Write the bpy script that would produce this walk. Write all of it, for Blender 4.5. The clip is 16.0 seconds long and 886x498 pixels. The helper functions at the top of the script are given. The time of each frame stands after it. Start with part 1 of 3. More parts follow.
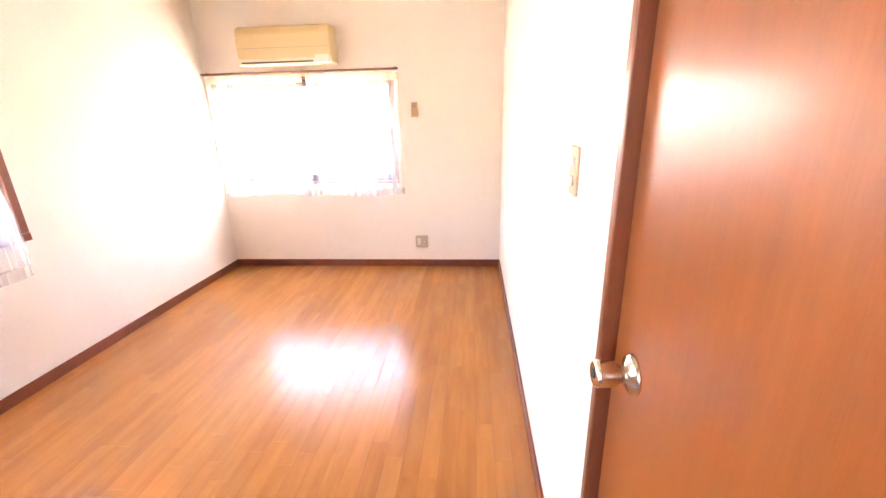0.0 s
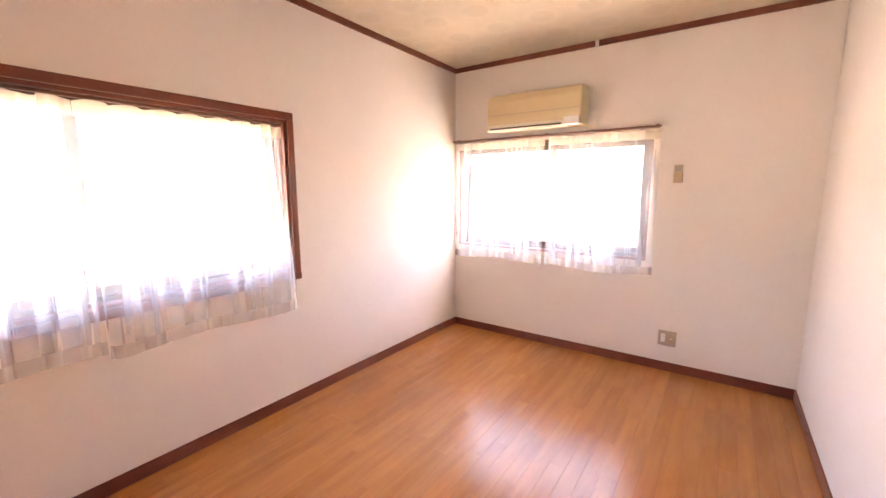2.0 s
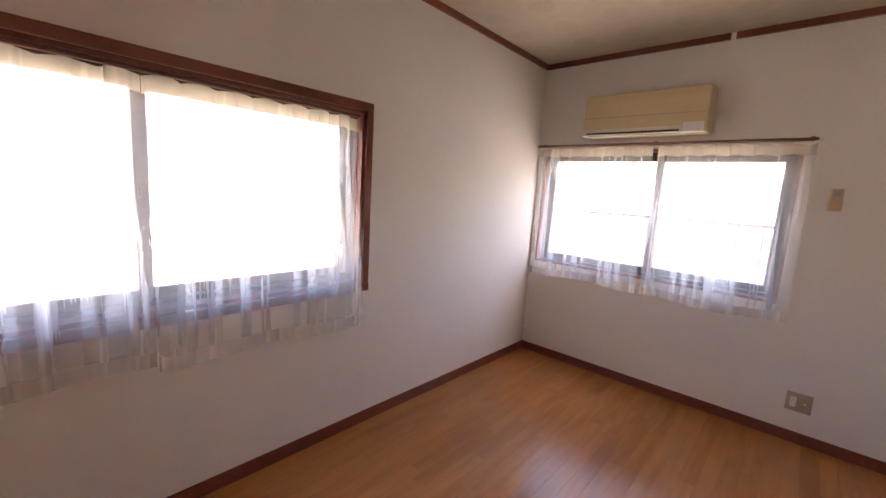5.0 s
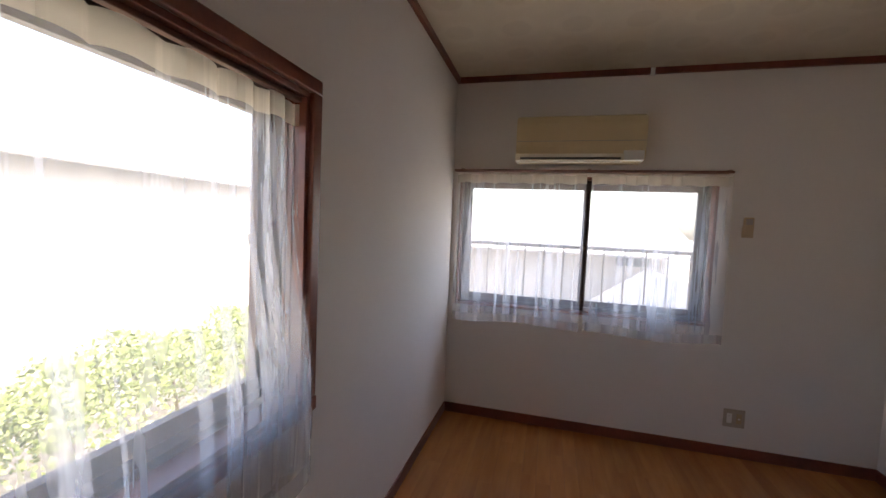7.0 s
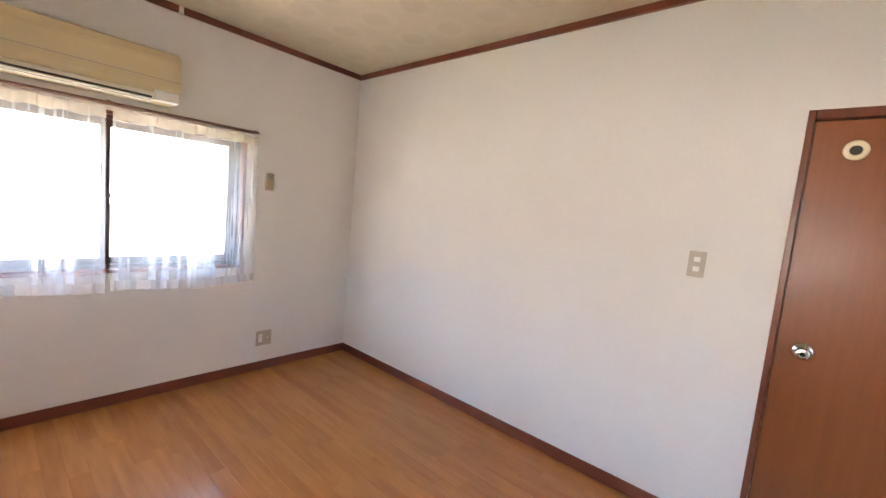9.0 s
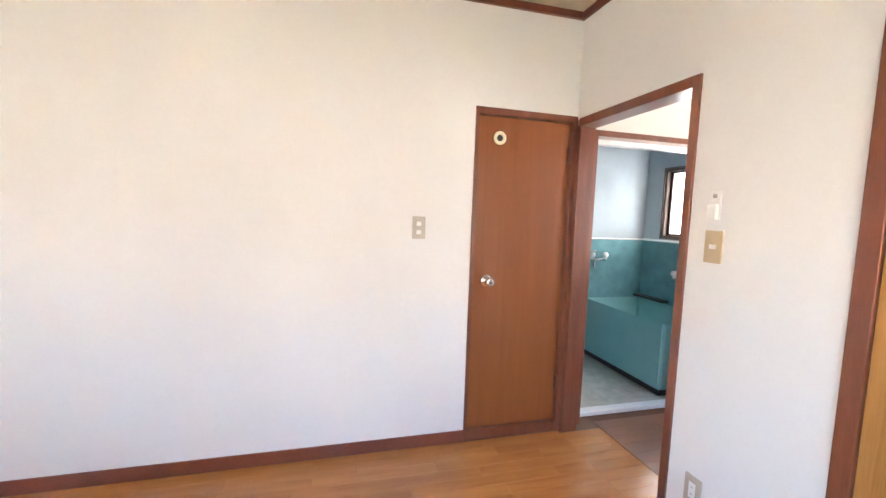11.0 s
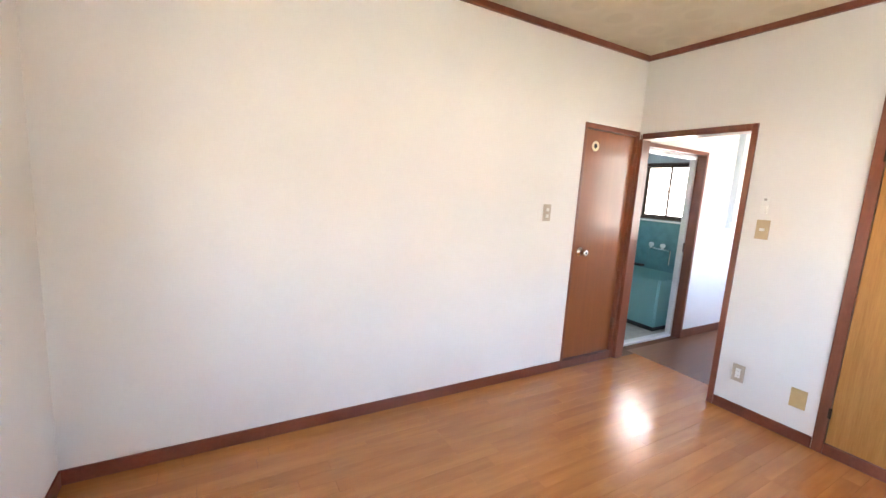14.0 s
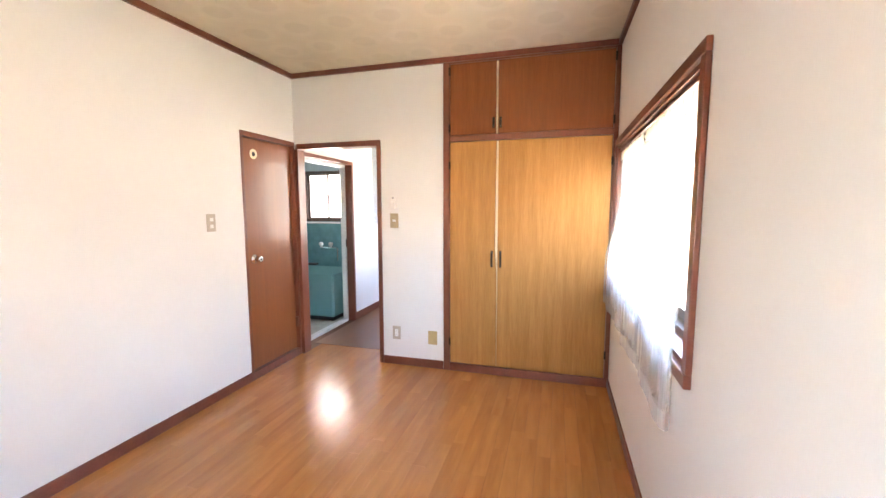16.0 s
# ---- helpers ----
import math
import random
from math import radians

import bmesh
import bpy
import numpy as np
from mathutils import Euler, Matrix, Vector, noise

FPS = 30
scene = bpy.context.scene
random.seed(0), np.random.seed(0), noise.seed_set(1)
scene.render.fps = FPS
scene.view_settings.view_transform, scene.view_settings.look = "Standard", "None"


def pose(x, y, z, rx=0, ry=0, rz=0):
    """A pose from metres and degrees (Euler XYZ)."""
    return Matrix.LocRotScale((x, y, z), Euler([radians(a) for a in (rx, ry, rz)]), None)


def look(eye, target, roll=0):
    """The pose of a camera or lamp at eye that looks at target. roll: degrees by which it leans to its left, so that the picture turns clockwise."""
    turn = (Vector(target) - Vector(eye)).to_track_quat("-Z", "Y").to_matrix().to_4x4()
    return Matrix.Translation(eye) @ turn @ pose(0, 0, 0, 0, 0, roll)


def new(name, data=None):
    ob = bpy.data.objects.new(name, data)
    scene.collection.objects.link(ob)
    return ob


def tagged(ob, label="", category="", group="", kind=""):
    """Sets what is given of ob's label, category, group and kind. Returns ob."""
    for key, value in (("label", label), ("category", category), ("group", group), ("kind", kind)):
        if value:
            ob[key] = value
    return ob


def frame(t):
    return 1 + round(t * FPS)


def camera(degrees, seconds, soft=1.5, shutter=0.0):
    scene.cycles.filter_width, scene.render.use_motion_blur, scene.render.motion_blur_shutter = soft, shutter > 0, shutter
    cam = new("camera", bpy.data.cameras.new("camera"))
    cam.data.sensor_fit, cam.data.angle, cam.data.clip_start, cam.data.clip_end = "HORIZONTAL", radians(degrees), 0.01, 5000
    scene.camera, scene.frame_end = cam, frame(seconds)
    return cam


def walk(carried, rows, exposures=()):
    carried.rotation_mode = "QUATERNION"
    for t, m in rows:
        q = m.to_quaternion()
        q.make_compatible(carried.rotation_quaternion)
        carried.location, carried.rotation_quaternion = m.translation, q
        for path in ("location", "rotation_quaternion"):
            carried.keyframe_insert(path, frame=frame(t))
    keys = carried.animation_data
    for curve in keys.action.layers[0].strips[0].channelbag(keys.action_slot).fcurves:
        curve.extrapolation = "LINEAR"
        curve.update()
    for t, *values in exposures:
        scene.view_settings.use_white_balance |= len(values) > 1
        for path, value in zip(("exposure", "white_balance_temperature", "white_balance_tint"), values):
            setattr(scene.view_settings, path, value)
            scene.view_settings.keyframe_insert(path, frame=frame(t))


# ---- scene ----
cam = camera(95.7, 16.0)
PATH = [
    (0, (2.33, -0.093, 1.332), (2.179, 1.805, 0.72), -1.4),
    (0.3, (2.307, 0.004, 1.343), (2.099, 1.905, 0.759), -0.4),
    (0.5, (2.266, 0.053, 1.351), (2.073, 1.98, 0.852), 0.5),
    (1, (2.192, 0.174, 1.379), (2.053, 2.134, 1.009), 0.8),
    (1.5, (2.18, 0.265, 1.375), (1.615, 2.157, 1.056), 0.1),
    (2, (2.11, 0.294, 1.329), (0.976, 1.913, 1.029), -0.1),
    (2.5, (2.106, 0.241, 1.318), (0.491, 1.382, 1.016), -0.3),
    (3, (2.053, 0.204, 1.294), (0.248, 1.013, 0.997), 0.3),
    (3.5, (2.057, 0.215, 1.29), (0.272, 1.07, 1.002), 1.1),
    (4, (2.083, 0.267, 1.304), (0.396, 1.302, 1.014), 2.4),
    (4.5, (1.958, 0.363, 1.311), (0.425, 1.609, 0.997), 4.0),
    (4.7, (1.869, 0.401, 1.341), (0.429, 1.755, 1.039), 3.9),
    (6.8, (0.799, 0.667, 1.358), (0.107, 2.536, 1.192), 2.7),
    (7, (0.679, 0.706, 1.358), (0.172, 2.638, 1.24), 2.5),
    (7.5, (0.51, 0.744, 1.391), (0.632, 2.735, 1.243), 2.5),
    (8, (0.419, 0.669, 1.395), (1.178, 2.503, 1.151), 2.1),
    (8.5, (0.386, 0.59, 1.406), (1.627, 2.142, 1.171), 4.6),
    (9, (0.452, 0.593, 1.349), (1.959, 1.893, 1.149), 5.4),
    (9.5, (0.505, 0.715, 1.316), (2.214, 1.753, 1.283), 3.0),
    (10, (0.517, 0.893, 1.308), (2.437, 1.446, 1.213), 4.2),
    (10.2, (0.507, 0.952, 1.282), (2.487, 1.209, 1.16), 3.2),
    (12.3, (0.57, 2.153, 1.29), (2.328, 1.213, 1.128), -0.7),
    (12.5, (0.593, 2.265, 1.285), (2.345, 1.315, 1.118), -2.6),
    (13, (0.623, 2.52, 1.277), (2.452, 1.717, 1.176), 4.0),
    (13.5, (0.582, 2.79, 1.309), (2.322, 1.829, 1.089), 2.0),
    (14, (0.493, 2.923, 1.33), (2.205, 1.934, 1.033), 3.5),
    (14.5, (0.43, 2.992, 1.344), (1.925, 1.715, 0.981), 1.4),
    (15, (0.456, 3.015, 1.33), (1.4, 1.271, 1.066), 1.2),
    (15.5, (0.381, 3.027, 1.316), (1.019, 1.143, 1.102), 1.1),
    (16, (0.381, 3.024, 1.309), (0.928, 1.112, 1.101), -0.1),
]
EXPOSURES = [(0.0, 6.3, 8500, 29), (0.5, 5.98, 8700, 31), (1.0, 5.76, 9000, 42), (1.5, 5.62, 8900, 44), (2.0, 5.5, 8800, 37), (2.5, 5.15, 8800, 37), (3.0, 4.88, 8800, 39),
             (4.7, 4.25, 7900, 32), (6.8, 3.0, 7000, 21), (7.3, 2.95, 7000, 21), (8.0, 4.05, 7200, 19), (9.0, 4.85, 7100, 17), (10.2, 5.25, 6800, 14),
             (12.3, 5.47, 6900, 14), (14.0, 5.42, 6900, 14), (16.0, 5.5, 7300, 17)]
walk(cam, [(t, look(eye, target, roll)) for t, eye, target, roll in PATH], EXPOSURES)

# ---- daylight ----
SUN_ELEV, SUN_AZ = radians(50), radians(108)       # azimuth clockwise from north (+y): just south of east
world = bpy.data.worlds.new("sky")
scene.world = world
world.use_nodes = True
wn = world.node_tree
sky = wn.nodes.new("ShaderNodeTexSky")
sky.sky_type = "NISHITA"
sky.sun_disc = False
sky.sun_elevation = SUN_ELEV
sky.sun_rotation = SUN_AZ
sky.dust_density = 3.0
wn.links.new(sky.outputs[0], wn.nodes["Background"].inputs[0])
wn.nodes["Background"].inputs[1].default_value = 0.15
sun = new("sun", bpy.data.lights.new("sun", "SUN"))
sun.data.energy, sun.data.angle, sun.data.color = 3.0, radians(0.5), (1.0, 0.95, 0.87)
sun_dir = Vector((math.sin(SUN_AZ) * math.cos(SUN_ELEV), math.cos(SUN_AZ) * math.cos(SUN_ELEV), math.sin(SUN_ELEV)))
sun.matrix_world = look(tuple(sun_dir * 30), (0, 0, 0))

# ---- materials ----
def nodes_of(name):
    m = bpy.data.materials.new(name)
    m.use_nodes = True
    nt = m.node_tree
    return m, nt, nt.nodes["Principled BSDF"]


def math_node(nt, op, a, b=None):
    n = nt.nodes.new("ShaderNodeMath")
    n.operation = op
    for k, v in ((0, a), (1, b)):
        if v is None:
            continue
        if isinstance(v, (int, float)):
            n.inputs[k].default_value = v
        else:
            nt.links.new(v, n.inputs[k])
    return n.outputs[0]


def mapped(nt, scale):
    tc = nt.nodes.new("ShaderNodeTexCoord")
    mp = nt.nodes.new("ShaderNodeMapping")
    mp.inputs["Scale"].default_value = scale
    nt.links.new(tc.outputs["Object"], mp.inputs["Vector"])
    return mp


def noise_of(nt, vec, scale, detail=4.0, rough=0.55):
    n = nt.nodes.new("ShaderNodeTexNoise")
    n.inputs["Scale"].default_value = scale
    n.inputs["Detail"].default_value = detail
    n.inputs["Roughness"].default_value = rough
    nt.links.new(vec, n.inputs["Vector"])
    return n.outputs["Fac"]


def ramp_of(nt, fac, stops):
    r = nt.nodes.new("ShaderNodeValToRGB")
    el = r.color_ramp.elements
    while len(el) < len(stops):
        el.new(0.5)
    for e, (p, c) in zip(el, stops):
        e.position, e.color = p, (*c, 1)
    nt.links.new(fac, r.inputs[0])
    return r.outputs[0]


def bump_of(nt, height, strength, dist):
    b = nt.nodes.new("ShaderNodeBump")
    b.inputs["Strength"].default_value = strength
    b.inputs["Distance"].default_value = dist
    nt.links.new(height, b.inputs["Height"])
    return b.outputs[0]


def shade(c, k):
    return tuple(min(1.0, v * k) for v in c)


def plain(name, c, rough=0.5, metal=0.0, vary=0.08, scale=6.0, bump=0.0, bump_scale=300.0, spec=0.5):
    m, nt, p = nodes_of(name)
    mp = mapped(nt, (1, 1, 1))
    f = noise_of(nt, mp.outputs[0], scale)
    col = ramp_of(nt, f, ((0.3, shade(c, 1 - vary)), (0.7, shade(c, 1 + vary))))
    nt.links.new(col, p.inputs["Base Color"])
    p.inputs["Roughness"].default_value = rough
    p.inputs["Metallic"].default_value = metal
    p.inputs["Specular IOR Level"].default_value = spec
    if bump:
        nt.links.new(bump_of(nt, noise_of(nt, mp.outputs[0], bump_scale, 2.0), bump, 0.002), p.inputs["Normal"])
    return m


def wood(name, c_dark, c_light, stretch, rough=0.35, coat=0.0, per_object=0.0, fine=1.0, bump=0.08, grainy=0.45, spec=0.5):
    """Grain drawn out along the axis whose stretch is small."""
    m, nt, p = nodes_of(name)
    mp = mapped(nt, stretch)
    vec = mp.outputs[0]
    if per_object:
        oi = nt.nodes.new("ShaderNodeObjectInfo")
        add = nt.nodes.new("ShaderNodeVectorMath")
        add.operation = "ADD"
        comb = nt.nodes.new("ShaderNodeCombineXYZ")
        big = math_node(nt, "MULTIPLY", oi.outputs["Random"], 37.0)
        for k in range(3):
            nt.links.new(big, comb.inputs[k])
        nt.links.new(vec, add.inputs[0])
        nt.links.new(comb.outputs[0], add.inputs[1])
        vec = add.outputs[0]
    broad = noise_of(nt, vec, 4.0, 3.0)
    grain = noise_of(nt, vec, 40.0 * fine, 5.0, 0.65)
    mixf = math_node(nt, "ADD", math_node(nt, "MULTIPLY", broad, 1 - grainy), math_node(nt, "MULTIPLY", grain, grainy))
    if per_object:
        shift = math_node(nt, "MULTIPLY", math_node(nt, "SUBTRACT", oi.outputs["Random"], 0.5), per_object)
        mixf = math_node(nt, "ADD", mixf, shift)
    col = ramp_of(nt, mixf, ((0.3, c_dark), (0.72, c_light)))
    nt.links.new(col, p.inputs["Base Color"])
    rr = math_node(nt, "ADD", math_node(nt, "MULTIPLY", broad, 0.14), rough - 0.07)
    nt.links.new(rr, p.inputs["Roughness"])
    p.inputs["Coat Weight"].default_value = coat
    p.inputs["Specular IOR Level"].default_value = spec
    p.inputs["Coat Roughness"].default_value = 0.15
    if bump:
        nt.links.new(bump_of(nt, grain, bump, 0.002), p.inputs["Normal"])
    return m


def wallpaper(name, c):
    m, nt, p = nodes_of(name)
    mp = mapped(nt, (1, 1, 1))
    stretched = mapped(nt, (1, 1, 0.18))
    blot = noise_of(nt, mp.outputs[0], 1.6, 5.0)
    fib = noise_of(nt, stretched.outputs[0], 260.0, 3.0, 0.7)
    f = math_node(nt, "ADD", math_node(nt, "MULTIPLY", blot, 0.7), math_node(nt, "MULTIPLY", fib, 0.3))
    nt.links.new(ramp_of(nt, f, ((0.3, shade(c, 0.955)), (0.68, shade(c, 1.02)))), p.inputs["Base Color"])
    p.inputs["Roughness"].default_value = 0.78
    p.inputs["Specular IOR Level"].default_value = 0.3
    nt.links.new(bump_of(nt, fib, 0.25, 0.002), p.inputs["Normal"])
    return m


def ceiling_paper(name):
    """Cream paper printed with round medallions in 30 cm squares."""
    m, nt, p = nodes_of(name)
    tc = nt.nodes.new("ShaderNodeTexCoord")
    sep = nt.nodes.new("ShaderNodeSeparateXYZ")
    nt.links.new(tc.outputs["Object"], sep.inputs[0])
    cell = 0.303
    fx = math_node(nt, "SUBTRACT", math_node(nt, "FRACT", math_node(nt, "DIVIDE", sep.outputs[0], cell)), 0.5)
    fy = math_node(nt, "SUBTRACT", math_node(nt, "FRACT", math_node(nt, "DIVIDE", sep.outputs[1], cell)), 0.5)
    r = math_node(nt, "SQRT", math_node(nt, "ADD", math_node(nt, "MULTIPLY", fx, fx), math_node(nt, "MULTIPLY", fy, fy)))
    wob = noise_of(nt, tc.outputs["Object"], 22.0, 3.0)
    r = math_node(nt, "ADD", r, math_node(nt, "MULTIPLY", math_node(nt, "SUBTRACT", wob, 0.5), 0.09))
    base, dark, light = (0.63, 0.55, 0.42), (0.607, 0.53, 0.402), (0.643, 0.565, 0.433)
    col = ramp_of(nt, r, ((0.0, dark), (0.23, dark), (0.27, light), (0.37, light), (0.43, base), (0.62, shade(dark, 1.04))))
    stain = noise_of(nt, tc.outputs["Object"], 2.3, 4.0)
    mix = nt.nodes.new("ShaderNodeMixRGB")
    mix.blend_type = "MULTIPLY"
    mix.inputs[0].default_value = 1.0
    nt.links.new(col, mix.inputs[1])
    nt.links.new(ramp_of(nt, stain, ((0.3, (0.9, 0.9, 0.88)), (0.6, (1, 1, 1)))), mix.inputs[2])
    nt.links.new(mix.outputs[0], p.inputs["Base Color"])
    p.inputs["Roughness"].default_value = 0.85
    nt.links.new(bump_of(nt, noise_of(nt, tc.outputs["Object"], 160.0, 3.0), 0.3, 0.003), p.inputs["Normal"])
    return m


def sheer(name, c, opacity):
    m, nt, p = nodes_of(name)
    out = nt.nodes["Material Output"]
    nt.nodes.remove(p)
    tr = nt.nodes.new("ShaderNodeBsdfTransparent")
    tl = nt.nodes.new("ShaderNodeBsdfTranslucent")
    df = nt.nodes.new("ShaderNodeBsdfDiffuse")
    tl.inputs[0].default_value = (*c, 1)
    df.inputs[0].default_value = (*c, 1)
    cloth = nt.nodes.new("ShaderNodeMixShader")
    cloth.inputs[0].default_value = 0.22
    nt.links.new(tl.outputs[0], cloth.inputs[1])
    nt.links.new(df.outputs[0], cloth.inputs[2])
    mix = nt.nodes.new("ShaderNodeMixShader")
    broad = noise_of(nt, mapped(nt, (1, 1, 0.10)).outputs[0], 17.0, 2.0)
    pleat = noise_of(nt, mapped(nt, (1, 1, 0.04)).outputs[0], 55.0, 2.0)
    thick = nt.nodes.new("ShaderNodeMapRange")
    thick.inputs["From Min"].default_value = 0.53
    thick.inputs["From Max"].default_value = 0.72
    thick.inputs["To Max"].default_value = 0.2
    nt.links.new(math_node(nt, "ADD", math_node(nt, "MULTIPLY", broad, 0.6), math_node(nt, "MULTIPLY", pleat, 0.4)), thick.inputs[0])
    fac = math_node(nt, "ADD", thick.outputs[0], opacity)
    nt.links.new(fac, mix.inputs[0])
    nt.links.new(tr.outputs[0], mix.inputs[1])
    nt.links.new(cloth.outputs[0], mix.inputs[2])
    nt.links.new(mix.outputs[0], out.inputs[0])
    return m


def pane_glass(name, frosted=False):
    m, nt, p = nodes_of(name)
    out = nt.nodes["Material Output"]
    nt.nodes.remove(p)
    gl = nt.nodes.new("ShaderNodeBsdfGlossy")
    gl.inputs["Roughness"].default_value = 0.02
    mix = nt.nodes.new("ShaderNodeMixShader")
    if frosted:
        tr = nt.nodes.new("ShaderNodeBsdfTranslucent")
        tr.inputs[0].default_value = (0.88, 0.90, 0.90, 1)
        mix.inputs[0].default_value = 0.06
    else:
        tr = nt.nodes.new("ShaderNodeBsdfTransparent")
        tr.inputs[0].default_value = (0.96, 0.98, 0.97, 1)
        lw = nt.nodes.new("ShaderNodeLayerWeight")
        lw.inputs[0].default_value = 0.5
        gloss = math_node(nt, "ADD", math_node(nt, "MULTIPLY", math_node(nt, "POWER", lw.outputs["Facing"], 5.0), 0.5), 0.04)
        nt.links.new(gloss, mix.inputs[0])
    nt.links.new(tr.outputs[0], mix.inputs[1])
    nt.links.new(gl.outputs[0], mix.inputs[2])
    nt.links.new(mix.outputs[0], out.inputs[0])
    return m


WALL = wallpaper("white_wallpaper", (0.80, 0.77, 0.73))
CEIL = ceiling_paper("medallion_ceiling_paper")
HALL_CEIL = plain("plain_ceiling_board", (0.72, 0.68, 0.6), 0.85, bump=0.2)
TRIM = wood("dark_red_brown_trim", (0.14, 0.035, 0.017), (0.24, 0.068, 0.036), (1.5, 1.5, 1.5), 0.35, 0.2)
TRIM_V = wood("red_brown_door_frame", (0.14, 0.040, 0.020), (0.25, 0.078, 0.040), (6, 6, 0.6), 0.32, 0.3)
BOARD = wood("honey_floor_board", (0.39, 0.150, 0.042), (0.51, 0.208, 0.062), (5, 0.6, 5), 0.22, 0.0, per_object=0.22, bump=0.0, grainy=0.10, fine=0.5)
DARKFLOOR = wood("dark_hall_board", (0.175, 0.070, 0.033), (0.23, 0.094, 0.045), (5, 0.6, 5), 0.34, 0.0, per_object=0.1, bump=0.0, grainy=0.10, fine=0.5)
JOINT = plain("dark_floor_joint", (0.14, 0.06, 0.025), 0.7)
DOORWOOD = wood("orange_brown_veneer", (0.212, 0.062, 0.017), (0.29, 0.092, 0.027), (9, 9, 0.45), 0.36, 0.25, fine=1.2)
CLOSETWOOD = wood("honey_veneer", (0.34, 0.145, 0.036), (0.50, 0.245, 0.074), (6, 6, 0.35), 0.42, 0.0, fine=0.8, spec=0.18)
UPPERWOOD = wood("red_brown_veneer", (0.20, 0.060, 0.019), (0.285, 0.096, 0.032), (6, 6, 0.35), 0.42, 0.0, fine=0.8, spec=0.18)
EDGE = plain("pale_door_edge", (0.82, 0.70, 0.52), 0.5)
BRONZE = plain("bronze_aluminium", (0.075, 0.05, 0.042), 0.38, 0.6, 0.1)
BLACKMETAL = plain("blackened_bronze", (0.05, 0.035, 0.025), 0.4, 0.8)
CHROME = plain("chrome", (0.75, 0.74, 0.72), 0.12, 1.0, 0.03)
ALU = plain("pale_aluminium", (0.74, 0.74, 0.73), 0.4, 0.2, 0.05)
RAIL = plain("brown_curtain_rail", (0.16, 0.075, 0.05), 0.35, 0.3)
SHEER = sheer("white_voile", (0.96, 0.95, 0.94), 0.22)
HEADING = sheer("curtain_heading_tape", (0.88, 0.82, 0.70), 0.5)
HEM = sheer("curtain_hem", (0.94, 0.92, 0.90), 0.32)
GLASS = pane_glass("clear_glass")
FROST = pane_glass("frosted_glass", True)
ACBODY = plain("yellowed_cream_plastic", (0.68, 0.55, 0.32), 0.42, vary=0.05, scale=3.0)
ACPALE = plain("pale_cream_plastic", (0.78, 0.72, 0.58), 0.4, vary=0.03)
DARKSLOT = plain("dark_slot", (0.03, 0.028, 0.025), 0.6)
PLATE = plain("beige_plate", (0.50, 0.38, 0.23), 0.45, 0.15, 0.05, 20)
PLATEGREY = plain("grey_beige_plate", (0.47, 0.40, 0.31), 0.45, 0.15, 0.05, 20)
TANPLATE = plain("tan_blank_plate", (0.55, 0.38, 0.17), 0.5, vary=0.06, scale=20)
WHITEPL = plain("white_plastic", (0.80, 0.78, 0.73), 0.4, vary=0.03)
GREYPL = plain("grey_plastic", (0.35, 0.32, 0.29), 0.45)
CREAMRING = plain("cream_ring", (0.78, 0.68, 0.48), 0.4)
TILE = plain("turquoise_tile", (0.135, 0.295, 0.325), 0.25, vary=0.14, scale=9.0, bump=0.05)
BATHPAINT = plain("blue_grey_paint", (0.36, 0.42, 0.46), 0.6, vary=0.08, scale=3)
TUB = plain("turquoise_enamel", (0.23, 0.46, 0.47), 0.25, vary=0.05, scale=3)
BATHFLOOR = plain("grey_beige_bath_floor", (0.42, 0.40, 0.34), 0.5, vary=0.18, scale=14)
LEDGE = plain("white_ledge", (0.75, 0.77, 0.77), 0.35)
PLASTER = plain("pale_house_plaster", (0.42, 0.40, 0.38), 0.85, vary=0.08, scale=1.5, bump=0.2, bump_scale=60)
ROOFTILE = plain("grey_roof_tile", (0.26, 0.26, 0.27), 0.6, vary=0.15, scale=8)
GUTTER = plain("grey_gutter", (0.40, 0.39, 0.38), 0.5)
HOUSEGLASS = plain("dark_house_glass", (0.10, 0.12, 0.13), 0.1)
LEAF = plain("hedge_leaf", (0.15, 0.19, 0.06), 0.5, vary=0.4, scale=5)
TWIG = plain("hedge_twig", (0.09, 0.06, 0.035), 0.8)
GROUND = plain("pale_ground", (0.33, 0.31, 0.27), 0.9, vary=0.2, scale=0.7, bump=0.3, bump_scale=40)
STEEL = plain("painted_steel_rail", (0.30, 0.29, 0.28), 0.5, 0.2)

# ---- mesh helpers ----
def box(bm, x0, x1, y0, y1, z0, z1, bevel=0.0):
    ret = bmesh.ops.create_cube(bm, size=1)
    m = Matrix.Translation(((x0 + x1) / 2, (y0 + y1) / 2, (z0 + z1) / 2)) @ Matrix.Diagonal((abs(x1 - x0), abs(y1 - y0), abs(z1 - z0), 1))
    bmesh.ops.transform(bm, matrix=m, verts=ret["verts"])
    if bevel:
        edges = list({e for v in ret["verts"] for e in v.link_edges})
        bmesh.ops.bevel(bm, geom=edges, offset=bevel, segments=2, affect="EDGES", profile=0.5)
    return bm


def boxes(*dims, bevel=0.0):
    bm = bmesh.new()
    for d in dims:
        box(bm, *d, bevel=bevel)
    return bm


def rod(bm, a, b, r, seg=16, r2=None):
    a, b = Vector(a), Vector(b)
    d = b - a
    m = Matrix.Translation((a + b) / 2) @ d.to_track_quat("Z", "Y").to_matrix().to_4x4()
    bmesh.ops.create_cone(bm, cap_ends=True, segments=seg, radius1=r, radius2=r if r2 is None else r2, depth=d.length, matrix=m)
    return bm


